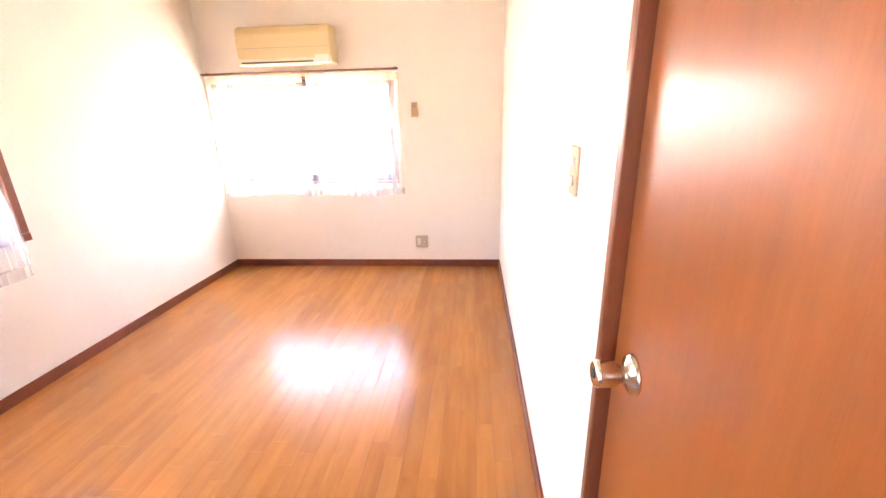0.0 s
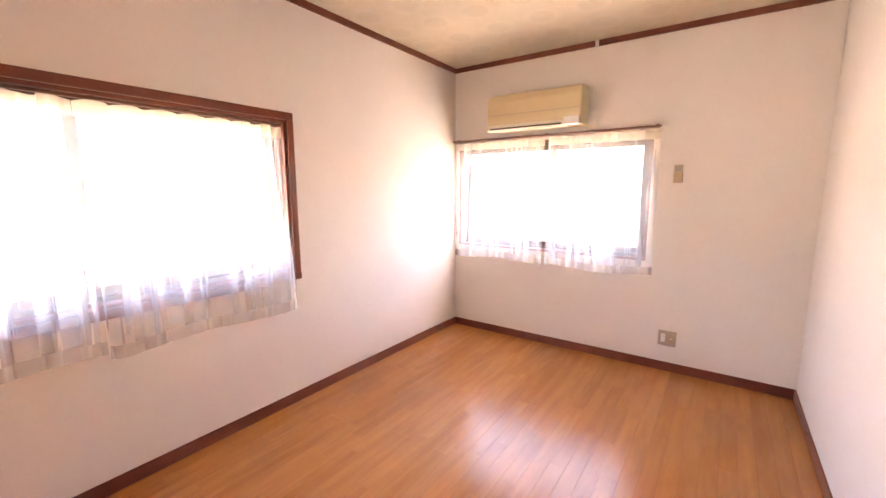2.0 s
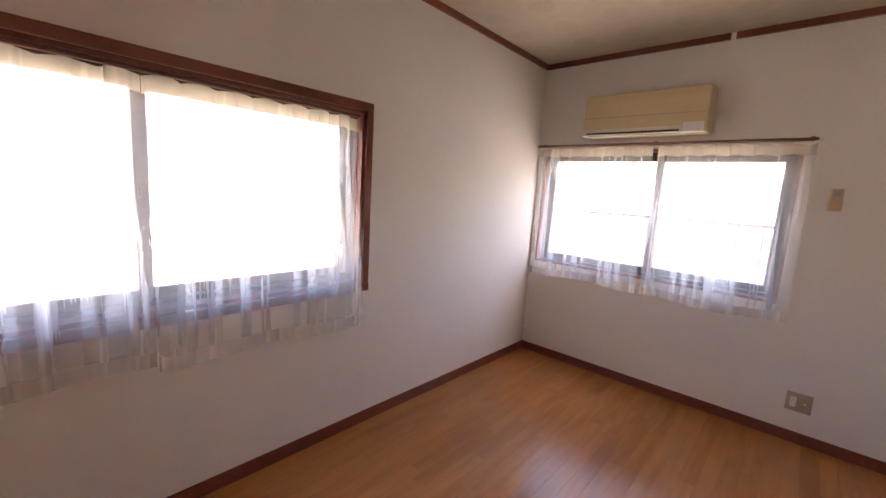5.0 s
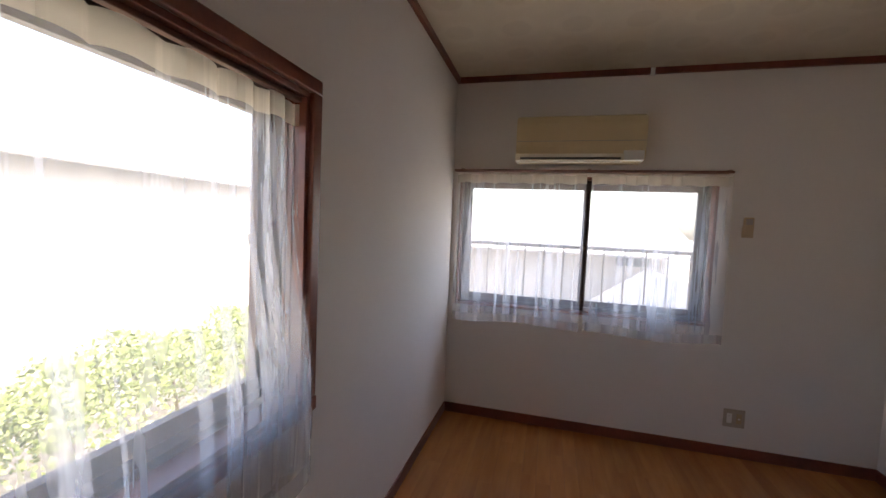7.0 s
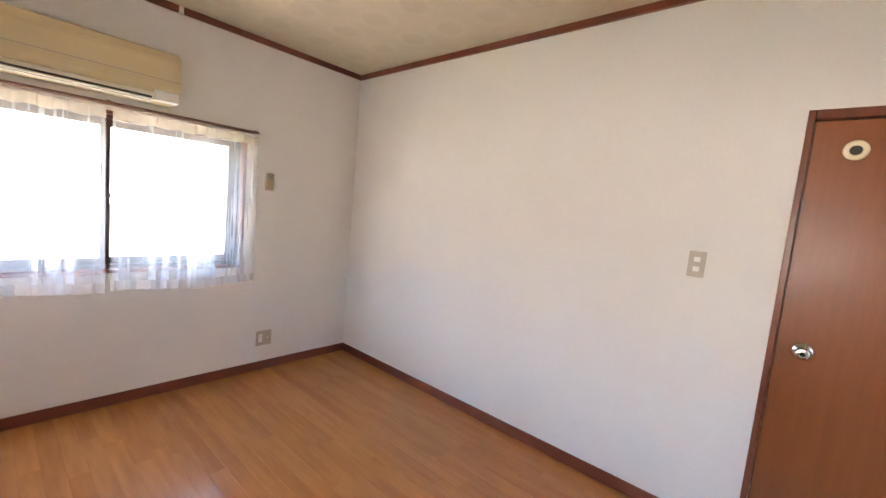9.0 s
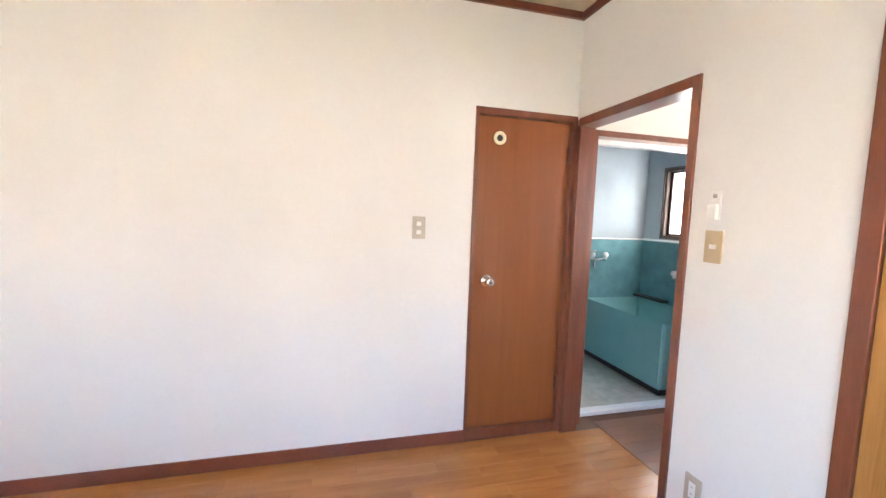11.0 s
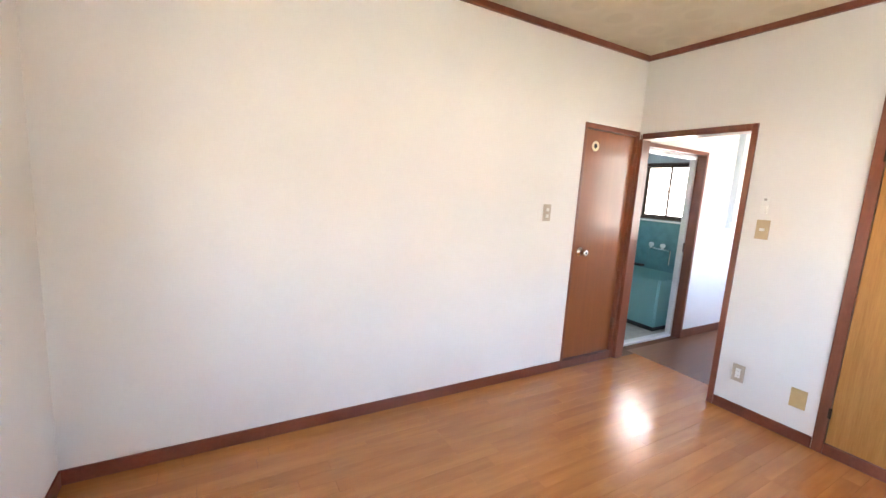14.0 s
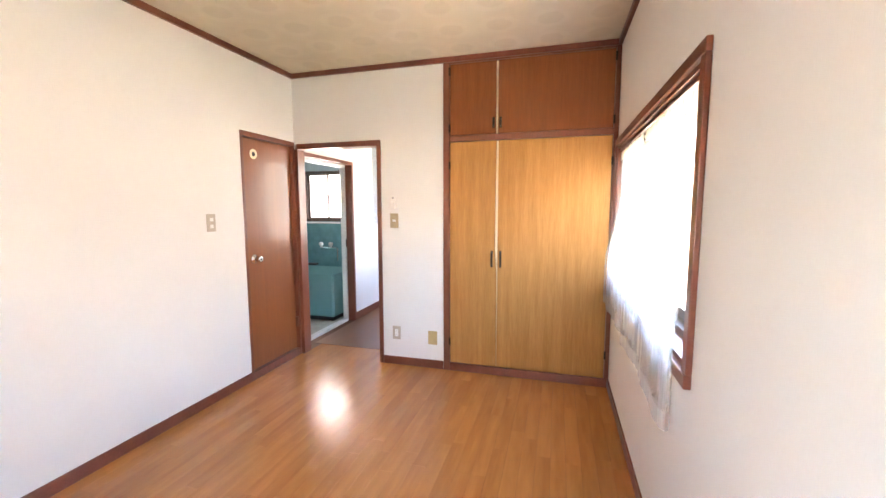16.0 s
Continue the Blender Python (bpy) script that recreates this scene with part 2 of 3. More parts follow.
def lathe(bm, at, axis, profile, seg=28):
    """Turn a profile of (distance along axis, radius) about the axis through at."""
    q = Vector(axis).to_track_quat("Z", "Y")
    rings = []
    for h, r in profile:
        ring = []
        for k in range(seg):
            a = 2 * math.pi * k / seg
            ring.append(bm.verts.new(Vector(at) + q @ Vector((r * math.cos(a), r * math.sin(a), h))))
        rings.append(ring)
    for u, v in zip(rings, rings[1:]):
        for k in range(seg):
            bm.faces.new((u[k], u[(k + 1) % seg], v[(k + 1) % seg], v[k]))
    for ring in (rings[0], rings[-1]):
        if (ring[0].co - ring[seg // 2].co).length > 1e-4:
            bm.faces.new(ring)
    bmesh.ops.recalc_face_normals(bm, faces=bm.faces[:])
    return bm


def sagged(bm):
    for v in bm.verts:
        v.co.z -= SAG * v.co.y / L
    return bm


def mesh_of(name, bm, material, smooth=False):
    me = bpy.data.meshes.new(name)
    for f in bm.faces:
        f.smooth = smooth
    bm.to_mesh(me)
    bm.free()
    me.materials.append(material)
    return me


def part(name, bm, material, parent, label="", smooth=False):
    """One mesh, drawn in world metres, under a thing or a part."""
    ob = new(name, mesh_of(name, bm, material, smooth))
    if parent is not None:
        ob.parent = parent
        if parent.type == "EMPTY":
            ob.matrix_parent_inverse = Matrix.Translation(-parent.location)
    if label:
        tagged(ob, label)
    return ob


def thing(name, at, label, category, group="", kind=""):
    ob = new(name)
    ob.location = at
    ob.empty_display_size = 0.1
    return tagged(ob, label, category, group, kind)


def solid(name, bm, material, label, category, kind="structure", smooth=False):
    return tagged(part(name, bm, material, None, "", smooth), label, category, kind=kind)


# ---- room shell: x east, y north ----
W, L, H, T = 2.576, 3.512, 2.42, 0.14
SAG = 0.028                                          # the ceiling drops this much towards the north
WY0, WY1, WZ0, WZ1 = 0.034, 1.727, 0.825, 1.717      # west window opening
NX0, NX1, NZ0, NZ1 = 0.05, 1.665, 0.80, 1.715        # north window opening
PT = 0.095                                           # thickness of the partition round the passage
DX0, DX1, DZ = 1.80, W - 0.035, 1.80                 # passage in the south wall
EY0, EY1, EZ = 0.03, 0.592, 1.825                    # closed door in the east wall

solid("wall_west", boxes((-T, 0, -T, WY0, 0, H), (-T, 0, WY1, L + T, 0, H), (-T, 0, WY0, WY1, 0, WZ0), (-T, 0, WY0, WY1, WZ1, H)),
      WALL, "white papered wall with a wide window", "wall")
solid("wall_north", boxes((0, NX0, L, L + T, 0, H), (NX1, W, L, L + T, 0, H), (NX0, NX1, L, L + T, 0, NZ0), (NX0, NX1, L, L + T, NZ1, H)),
      WALL, "white papered wall with a sliding window", "wall")
solid("wall_east", boxes((W, W + T, EY1 + 0.005, L + T, 0, H), (W, W + T, -T, EY1 + 0.005, EZ + 0.005, H)),
      WALL, "white papered wall beside a brown door", "wall")
solid("wall_south", boxes((1.24, DX0 - 0.005, -PT, 0, 0, H), (DX0 - 0.005, W, -PT, 0, DZ + 0.005, H)),
      WALL, "white papered wall between closet and passage", "wall")
solid("ceiling", sagged(boxes((-T, W + T, -T, L + T, H, H + 0.1))), CEIL, "cream ceiling paper printed with round medallions", "ceiling")
floor = solid("floor", boxes((-T, W + T, -0.27, L + T, -0.12, -0.0035)), JOINT, "glossy honey brown floor of narrow boards", "floor")

# skirting and crown
SK, SD = 0.067, 0.009
def skirting(name, x0, x1, y0, y1):
    solid(name, boxes((x0, x1, y0, y1, 0, SK), bevel=0.002), TRIM, "dark red-brown wooden skirting board", "baseboard")
skirting("baseboard", 0, SD, 0, L)
skirting("baseboard", SD, W - SD, L - SD, L)
skirting("baseboard", W - SD, W, EY1 + 0.023, L)
skirting("baseboard", 1.243, DX0 - 0.037, 0, SD)
def crown(x0, x1, y0, y1):
    solid("trim", sagged(boxes((x0, x1, y0, y1, H - 0.038, H), bevel=0.002)), TRIM, "dark brown wooden crown moulding", "trim")
crown(0, 0.022, 0.022, L)
crown(0.022, 1.232, L - 0.022, L)
crown(1.258, W - 0.022, L - 0.022, L)
crown(W - 0.022, W, 0, L)
crown(0, W - 0.022, 0, 0.024)
solid("trim", sagged(boxes((1.232, 1.258, L - 0.017, L, H - 0.045, H), bevel=0.002)), WHITEPL, "white joint cap in the crown moulding", "trim")

# ---- windows ----
def slider(name, label, axis, a0, a1, z0, z1, out0, inward, meet, lining, glass, casing, bronze=BRONZE, sw=0.045, fwd=0.0):
    """A two-leaf sliding window. axis 'y': the opening runs along y in a wall of x; 'x': along x in a wall of y.
    out0 is the wall's inner face, inward the sign of the room's side."""
    def b(u0, u1, v0, v1, w0, w1, bevel=0.0):
        v0, v1 = (v0 + fwd, v1 + fwd) if v0 > -0.139 else (v0, v1)
        p, q = sorted((out0 + inward * v0, out0 + inward * v1))
        return (p, q, u0, u1, w0, w1) if axis == "y" else (u0, u1, p, q, w0, w1)
    at = (out0, (a0 + a1) / 2, z0) if axis == "y" else ((a0 + a1) / 2, out0, z0)
    win = thing(name, at, label, "window", kind="structure")
    lt = 0.4 * sw
    part("window_sill", boxes(b(a0, a1, -0.14, 0.004, z0, z0 + lt), bevel=0.002), lining, win)
    part("window_head", boxes(b(a0, a1, -0.14, 0.004, z1 - lt, z1), bevel=0.002), lining, win)
    for u in (a0, a1 - lt):
        part("window_jamb", boxes(b(u, u + lt, -0.14, 0.004, z0 + lt, z1 - lt), bevel=0.002), lining, win)
    if casing:
        c = casing
        lo = max(a0 - c, 0.0145)                       # cut short where the closet stands against it
        part("casing", boxes(b(lo, a1 + c, 0, 0.018, z1, z1 + c), bevel=0.004), lining, win)
        part("casing", boxes(b(lo, a1 + c, 0, 0.022, z0 - c, z0), bevel=0.004), lining, win)
        for u, v in ((lo, a0), (a1, a1 + c)):
            part("casing", boxes(b(u, v, 0, 0.018, z0, z1), bevel=0.004), lining, win)
        for v in (0.032, 0.052):
            for u in (a0 + lt, a1 - lt - 0.008):
                part("jamb_bead", boxes(b(u, u + 0.008, -v - 0.008, -v, z0 + lt, z1 - lt), bevel=0.002), lining, win)
    i0, i1, j0, j1 = a0 + lt, a1 - lt, z0 + lt, z1 - lt
    part("track", boxes(b(i0, i1, -0.135, -0.062, j0, j0 + 0.022)), bronze, win)
    part("track", boxes(b(i0, i1, -0.135, -0.062, j1 - 0.022, j1)), bronze, win)
    for u in (i0, i1 - 0.016):
        part("outer_frame", boxes(b(u, u + 0.016, -0.135, -0.062, j0 + 0.022, j1 - 0.022)), bronze, win)
    for k, (s0, s1) in enumerate(((i0 + 0.016, meet + sw / 2), (meet - sw / 2, i1 - 0.016))):
        v1 = -0.072 - 0.03 * k
        v0 = v1 - 0.024
        sash = part("sash", boxes(b(s0, s0 + sw, v0, v1, j0 + 0.022, j1 - 0.022), b(s1 - sw, s1, v0, v1, j0 + 0.022, j1 - 0.022),
                                  b(s0 + sw, s1 - sw, v0, v1, j0 + 0.022, j0 + 0.022 + 0.9 * sw), b(s0 + sw, s1 - sw, v0, v1, j1 - 0.017 - sw, j1 - 0.022)), bronze, win)
        pane = part("pane", boxes(b(s0 + sw - 0.005, s1 - sw + 0.005, (v0 + v1) / 2 - 0.002, (v0 + v1) / 2 + 0.002, j0 + 0.016 + 0.9 * sw, j1 - 0.011 - sw)), glass, sash)
        pane.visible_shadow = False
    part("latch", boxes(b(meet - 0.012, meet + 0.012, -0.07, -0.052, (z0 + z1) / 2 - 0.02, (z0 + z1) / 2 + 0.03), bevel=0.004), BLACKMETAL, win, "dark crescent latch")
    return win

slider("window_1", "wide two-leaf sliding window in a dark red-brown frame", "y", WY0, WY1, WZ0, WZ1, 0.0, 1, 0.80, TRIM, GLASS, 0.042)
slider("window_2", "two-leaf bronze sliding window under the air conditioner", "x", NX0, NX1, NZ0, NZ1, L, -1, 0.915, TRIM, GLASS, 0.0)

# ---- curtains and rails ----
def drape(u0, u1, off, zt, zb, axis, folds, seed, sway=0.0, recess=0.0, bunch=1.0, amp=0.013):
    """A wavy sheet from u0 to u1 at off in depth; scalloped between its hooks at the top."""
    rng = random.Random(seed)
    n, rows = int(folds * 22), 18
    ph = [rng.uniform(0, 6.28) for _ in range(4)]
    wid = abs(u1 - u0)
    pitch = wid / folds / (2 * math.pi)
    bm = bmesh.new()
    grid = []
    for j in range(rows + 1):
        v = j / rows
        line = []
        for i in range(n + 1):
            s = i / n
            fall = min(1.0, 0.25 + 1.1 * v)
            # each fold swings out and back over its neighbour, some more than others, and drifts a little on its way down
            a = 2 * math.pi * folds * s ** bunch + 1.7 * math.sin(s * 8 + ph[1]) + 0.9 * math.sin(s * 19 + ph[2]) + 0.7 * v * math.sin(s * 11 + ph[3])
            deep = 1.05 + 0.75 * math.sin(s * 15 + ph[0]) * math.sin(s * 6.3 + ph[2])
            d = amp * fall * deep * 0.8 * math.cos(a)
            u = u0 + (u1 - u0) * s + fall * deep * 2.5 * pitch * math.sin(a) * min(1.0, 12 * s, 12 * (1 - s)) + sway * v * v * (s - 0.5)
            sag = 0.012 * abs(math.sin(s * math.pi * wid / 0.125)) * (1 - v) ** 4
            hem = 0.010 * v * v * math.sin(s * 7 + ph[2])
            z = zt - 0.014 + sag + (zb - zt) * v + hem
            k = min(1.0, max(0.0, (v - 0.25) / 0.5))
            d -= recess * (1 - k * k * (3 - 2 * k))
            line.append(bm.verts.new((off + d, u, z) if axis == "y" else (u, off - d, z)))
        grid.append(line)
    return bm, grid


def curtain(u0, u1, off, zt, zb, axis, folds, seed, sway=0.0, recess=0.0, bunch=1.0):
    at = (off, (u0 + u1) / 2, zb) if axis == "y" else ((u0 + u1) / 2, off, zb)
    th = thing("curtain", at, "sheer white voile curtain hanging in soft folds before a window", "curtain", "window curtains")
    for name, j0, j1, mat, lab in (("heading", 0, 1, HEADING, "beige heading tape"), ("cloth", 1, 17, SHEER, ""), ("hem", 17, 18, HEM, "")):
        bm, grid = drape(u0, u1, off, zt, zb, axis, folds, seed, sway, recess, bunch)
        for j in range(j0, j1):
            for a, b, c, d in zip(grid[j], grid[j][1:], grid[j + 1][1:], grid[j + 1]):
                bm.faces.new((a, b, c, d))
        bmesh.ops.delete(bm, geom=[v for v in bm.verts if not v.link_faces], context="VERTS")
        part(name, bm, mat, th, lab, smooth=True)
    return th

CX = 0.044
curtain(0.050, 0.798, CX, 1.684, 0.655, "y", 10, 3, 0.0, 0.064)
right_curtain = curtain(0.801, 1.712, CX, 1.684, 0.635, "y", 12, 5, -0.015, 0.064, 1.5)
part("cord", rod(rod(bmesh.new(), (0.036, 1.655, 0.79), (0.034, 1.648, 0.68), 0.0012, 6), (0.034, 1.648, 0.68), (0.030, 1.652, 0.60), 0.0012, 6), WHITEPL, right_curtain, "thin hanging cord")
CY = L - 0.062
curtain(0.045, 0.895, CY, 1.725, 0.725, "x", 11, 7)
curtain(0.925, 1.715, CY, 1.725, 0.715, "x", 11, 9, 0.01)

rail = thing("curtain_rail", (-0.02, 0.88, 1.69), "slim brown curtain rail inside the window frame", "curtain rail")
part("track", boxes((-0.030, -0.010, 0.053, 1.707, 1.683, 1.696), bevel=0.002), RAIL, rail)
for y in (0.12, 0.86, 1.66):
    part("bracket", boxes((-0.032, -0.008, y - 0.01, y + 0.01, 1.696, 1.699)), RAIL, rail)
rail = thing("curtain_rail", (0.87, CY, 1.745), "slim double brown curtain rail above the window", "curtain rail")
part("track", boxes((0.02, 1.715, CY - 0.010, CY + 0.010, 1.738, 1.752), bevel=0.002), RAIL, rail)
part("track", boxes((0.02, 1.70, CY + 0.026, CY + 0.042, 1.738, 1.752), bevel=0.002), RAIL, rail)
for x in (0.08, 0.905, 1.69):
    part("bracket", boxes((x - 0.01, x + 0.01, CY - 0.012, L, 1.7525, 1.757)), RAIL, rail)
part("end_cap", rod(bmesh.new(), (1.715, CY, 1.745), (1.735, CY, 1.745), 0.008), ALU, rail, "pale end cap")

# ---- air conditioner ----
def air_conditioner(x0, x1, y_wall, z0, z1):
    th = thing("air_conditioner", ((x0 + x1) / 2, y_wall, z0), "yellowed cream wall air conditioner above the window", "air conditioner")
    d, h = 0.20, z1 - z0
    prof = [(0, 0.0), (0, h), (-d * 0.72, h), (-d * 0.93, h * 0.93), (-d, h * 0.78), (-d, h * 0.30), (-d * 0.94, h * 0.10), (-d * 0.80, 0.0)]
    bm = bmesh.new()
    ends = []
    for x in (x0, x1):
        ends.append([bm.verts.new((x, y_wall + a, z0 + b)) for a, b in prof])
    n = len(prof)
    for i in range(n):
        bm.faces.new((ends[0][i], ends[0][(i + 1) % n], ends[1][(i + 1) % n], ends[1][i]))
    bm.faces.new(ends[0]); bm.faces.new(ends[1])
    bmesh.ops.recalc_face_normals(bm, faces=bm.faces[:])
    bmesh.ops.bevel(bm, geom=[e for e in bm.edges], offset=0.006, segments=2, affect="EDGES")
    part("body", bm, ACBODY, th)
    yf = y_wall - d
    part("panel_seam", boxes((x0 + 0.006, x1 - 0.006, yf - 0.0015, yf + 0.004, z0 + h * 0.40, z0 + h * 0.40 + 0.003)), GREYPL, th, "thin panel seam")
    part("tray", boxes((x0 - 0.002, x1 - 0.12, yf - 0.006, yf + 0.10, z0 - 0.006, z0 + 0.036), bevel=0.004), ACPALE, th, "pale air outlet tray")
    part("air_slot", boxes((x0 + 0.03, x1 - 0.14, yf - 0.0075, yf + 0.02, z0 + 0.002, z0 + 0.013)), DARKSLOT, th, "dark air slot")
    part("flap", boxes((x0 + 0.03, x1 - 0.14, yf - 0.009, yf - 0.004, z0 + 0.014, z0 + 0.034), bevel=0.002), ACPALE, th, "pale louvre flap")
    part("air_slot", boxes((x0 + 0.03, x1 - 0.14, yf + 0.012, yf + 0.026, z0 - 0.0075, z0 + 0.002)), DARKSLOT, th)
    part("display", boxes((x1 - 0.125, x1 - 0.01, yf - 0.004, yf + 0.05, z0 - 0.003, z0 + 0.055), bevel=0.004), WHITEPL, th, "white display corner")
    return th

air_conditioner(0.445, 1.205, L, 1.795, 2.075)

# ---- plates, switches and holders ----
def plate(name, label, category, axis, wall, inward, u, z, w, h, mat, inserts):
    """inserts: (du, dz, width, height, material, proud, name)."""
    def b(u0, u1, v0, v1, w0, w1):
        p, q = sorted((wall + inward * v0, wall + inward * v1))
        return (p, q, u0, u1, w0, w1) if axis == "y" else (u0, u1, p, q, w0, w1)
    at = (wall, u, z) if axis == "y" else (u, wall, z)
    th = thing(name, at, label, category)
    part("plate", boxes(b(u - w / 2, u + w / 2, 0, 0.007, z - h / 2, z + h / 2), bevel=0.002), mat, th)
    for du, dz, iw, ih, im, proud, nm in inserts:
        part(nm, boxes(b(u + du - iw / 2, u + du + iw / 2, 0.004, 0.007 + proud, z + dz - ih / 2, z + dz + ih / 2), bevel=0.001), im, th)
    return th

plate("wall_switch", "grey-beige double light switch on the white wall", "light switch", "y", W, -1, 0.905, 1.208, 0.068, 0.116, PLATEGREY,
      [(0, 0.021, 0.024, 0.022, WHITEPL, 0.004, "rocker"), (0, -0.023, 0.024, 0.022, WHITEPL, 0.004, "rocker")])
plate("wall_switch", "beige light switch with one small white button", "light switch", "x", 0.0, 1, 1.655, 1.200, 0.070, 0.118, PLATE,
      [(0, 0, 0.026, 0.016, WHITEPL, 0.004, "rocker")])
plate("power_outlet", "grey-beige power outlet with a white insert", "power outlet", "x", 0.0, 1, 1.647, 0.270, 0.070, 0.112, PLATEGREY,
      [(0, 0, 0.028, 0.062, WHITEPL, 0.002, "socket"), (0, 0.014, 0.012, 0.003, GREYPL, 0.0026, "slot"), (0, -0.014, 0.012, 0.003, GREYPL, 0.0026, "slot")])
plate("blank_plate", "tan blank cover plate low on the white wall", "cover plate", "x", 0.0, 1, 1.334, 0.252, 0.076, 0.112, TANPLATE,
      [(0, 0.042, 0.006, 0.006, PLATE, 0.001, "screw"), (0, -0.042, 0.006, 0.006, PLATE, 0.001, "screw")])
plate("power_outlet", "wide grey-beige outlet with socket and aerial jack", "power outlet", "x", L, -1, 1.845, 0.247, 0.116, 0.112, PLATEGREY,
      [(-0.026, 0, 0.028, 0.062, WHITEPL, 0.002, "socket"), (-0.026, 0.014, 0.012, 0.003, GREYPL, 0.0026, "slot"),
       (0.026, 0, 0.028, 0.062, PLATE, 0.002, "socket"), (0.026, 0, 0.010, 0.010, WHITEPL, 0.006, "aerial_jack")])
th = thing("remote_control", (1.829, L, 1.368), "small beige remote control in a wall holder", "remote control")
part("holder", boxes((1.80, 1.858, L - 0.016, L, 1.362, 1.43), bevel=0.003), PLATE, th)
part("body", boxes((1.803, 1.855, L - 0.024, L - 0.004, 1.372, 1.484), bevel=0.005), PLATE, th)
part("display", boxes((1.811, 1.847, L - 0.0255, L - 0.02, 1.44, 1.475)), GREYPL, th, "grey display")
th = thing("remote_holder", (1.663, 0.0, 1.30), "small white plastic holder above the light switch", "holder")
part("back", boxes((1.643, 1.683, 0.0, 0.004, 1.296, 1.40), bevel=0.001), WHITEPL, th)
part("pocket", boxes((1.645, 1.681, 0.004, 0.022, 1.298, 1.352), bevel=0.004), WHITEPL, th)
part("clip", boxes((1.656, 1.670, 0.004, 0.012, 1.376, 1.39), bevel=0.002), GREYPL, th)

# ---- closed door in the east wall ----
door = thing("door_1", (W, 0.3, 0), "closed orange-brown veneer door in a red-brown frame", "door", kind="structure")
part("door_jamb", boxes((W - 0.007, W + T, EY1, EY1 + 0.022, 0, EZ + 0.036), bevel=0.003), TRIM_V, door)
part("door_jamb", boxes((W - 0.007, W + T, 0.002, EY0, 0, EZ + 0.036), bevel=0.003), TRIM_V, door)
part("door_head", boxes((W - 0.0055, W + T, EY0, EY1, EZ, EZ + 0.036), bevel=0.003), TRIM_V, door)
part("threshold", boxes((W - 0.0055, W + T, EY0, EY1, 0, 0.06), bevel=0.003), TRIM_V, door)
leaf = part("leaf", boxes((W + 0.021, W + 0.055, EY0 + 0.003, EY1 - 0.003, 0.064, EZ - 0.004), bevel=0.002), DOORWOOD, door)
KY, KZ = 0.505, 0.918
lathe_knob = lathe(bmesh.new(), (W + 0.021, KY, KZ), (-1, 0, 0), [(0, 0.036), (0.003, 0.036), (0.009, 0.030), (0.013, 0.016), (0.022, 0.014), (0.026, 0.019), (0.030, 0.0215), (0.056, 0.024), (0.062, 0.023), (0.065, 0.019), (0.064, 0.009)])
part("door_knob", lathe_knob, CHROME, leaf, "cylindrical chrome knob", smooth=True)
part("keyhole", rod(bmesh.new(), (W - 0.0425, KY, KZ), (W - 0.0445, KY, KZ), 0.0085, 16), DARKSLOT, leaf, "dark keyhole")
part("vent_ring", lathe(bmesh.new(), (W + 0.021, 0.463, 1.708), (-1, 0, 0), [(0, 0.037), (0.004, 0.037), (0.007, 0.033), (0.007, 0.022), (0.003, 0.018), (0.0008, 0.018)]), CREAMRING, leaf, "cream plastic ring", smooth=True)
part("vent_hole", rod(bmesh.new(), (W + 0.0215, 0.463, 1.708), (W + 0.0192, 0.463, 1.708), 0.0182, 24), DARKSLOT, leaf, "dark peep hole")
for z in (1.645, 0.30):
    part("hinge", boxes((W - 0.004, W + 0.0215, EY0 - 0.006, EY0 + 0.012, z - 0.045, z + 0.045), bevel=0.003), RAIL, door, "dark brown hinge")
solid("wall_behind_door", boxes((W + 0.06, W + T, EY0, EY1, 0, EZ)), WALL, "plain closing wall behind the door", "wall")

# ---- passage in the south wall ----
HX1 = 2.62                                           # hall side of the bathroom wall
fr = thing("doorway_frame", (2.17, 0, 0), "red-brown wooden frame of an open doorway", "door frame", kind="structure")
part("jamb", boxes((DX0 - 0.034, DX0, -PT - 0.004, 0.012, 0, DZ + 0.045), bevel=0.003), TRIM_V, fr)
part("jamb", boxes((DX1, HX1, -PT - 0.004, 0.0, 0, DZ + 0.045), bevel=0.003), TRIM_V, fr)
part("head", boxes((DX0, DX1, -PT - 0.004, 0.012, DZ, DZ + 0.045), bevel=0.003), TRIM_V, fr)

# ---- built-in closet ----
cl = thing("closet", (0.62, 0, 0), "built-in closet with honey doors below and red-brown doors above", "closet")
part("post", boxes((1.190, 1.240, -0.06, 0.012, 0, H - 0.038), bevel=0.003), TRIM_V, cl)
part("post", boxes((0.0, 0.030, -0.06, 0.012, SK, H - 0.038), bevel=0.003), TRIM_V, cl)
part("rail", boxes((0.030, 1.190, -0.06, 0.010, 1.802, 1.846), bevel=0.003), TRIM_V, cl)
part("rail", boxes((0.011, 1.190, -0.06, 0.010, 0.0, 0.062), bevel=0.003), TRIM, cl)
part("rail", boxes((0.030, 1.190, -0.06, 0.008, H - 0.05, H - 0.0385), bevel=0.002), TRIM_V, cl)
part("back", boxes((0.0, 1.240, -T, -0.061, 0, H)), UPPERWOOD, cl)
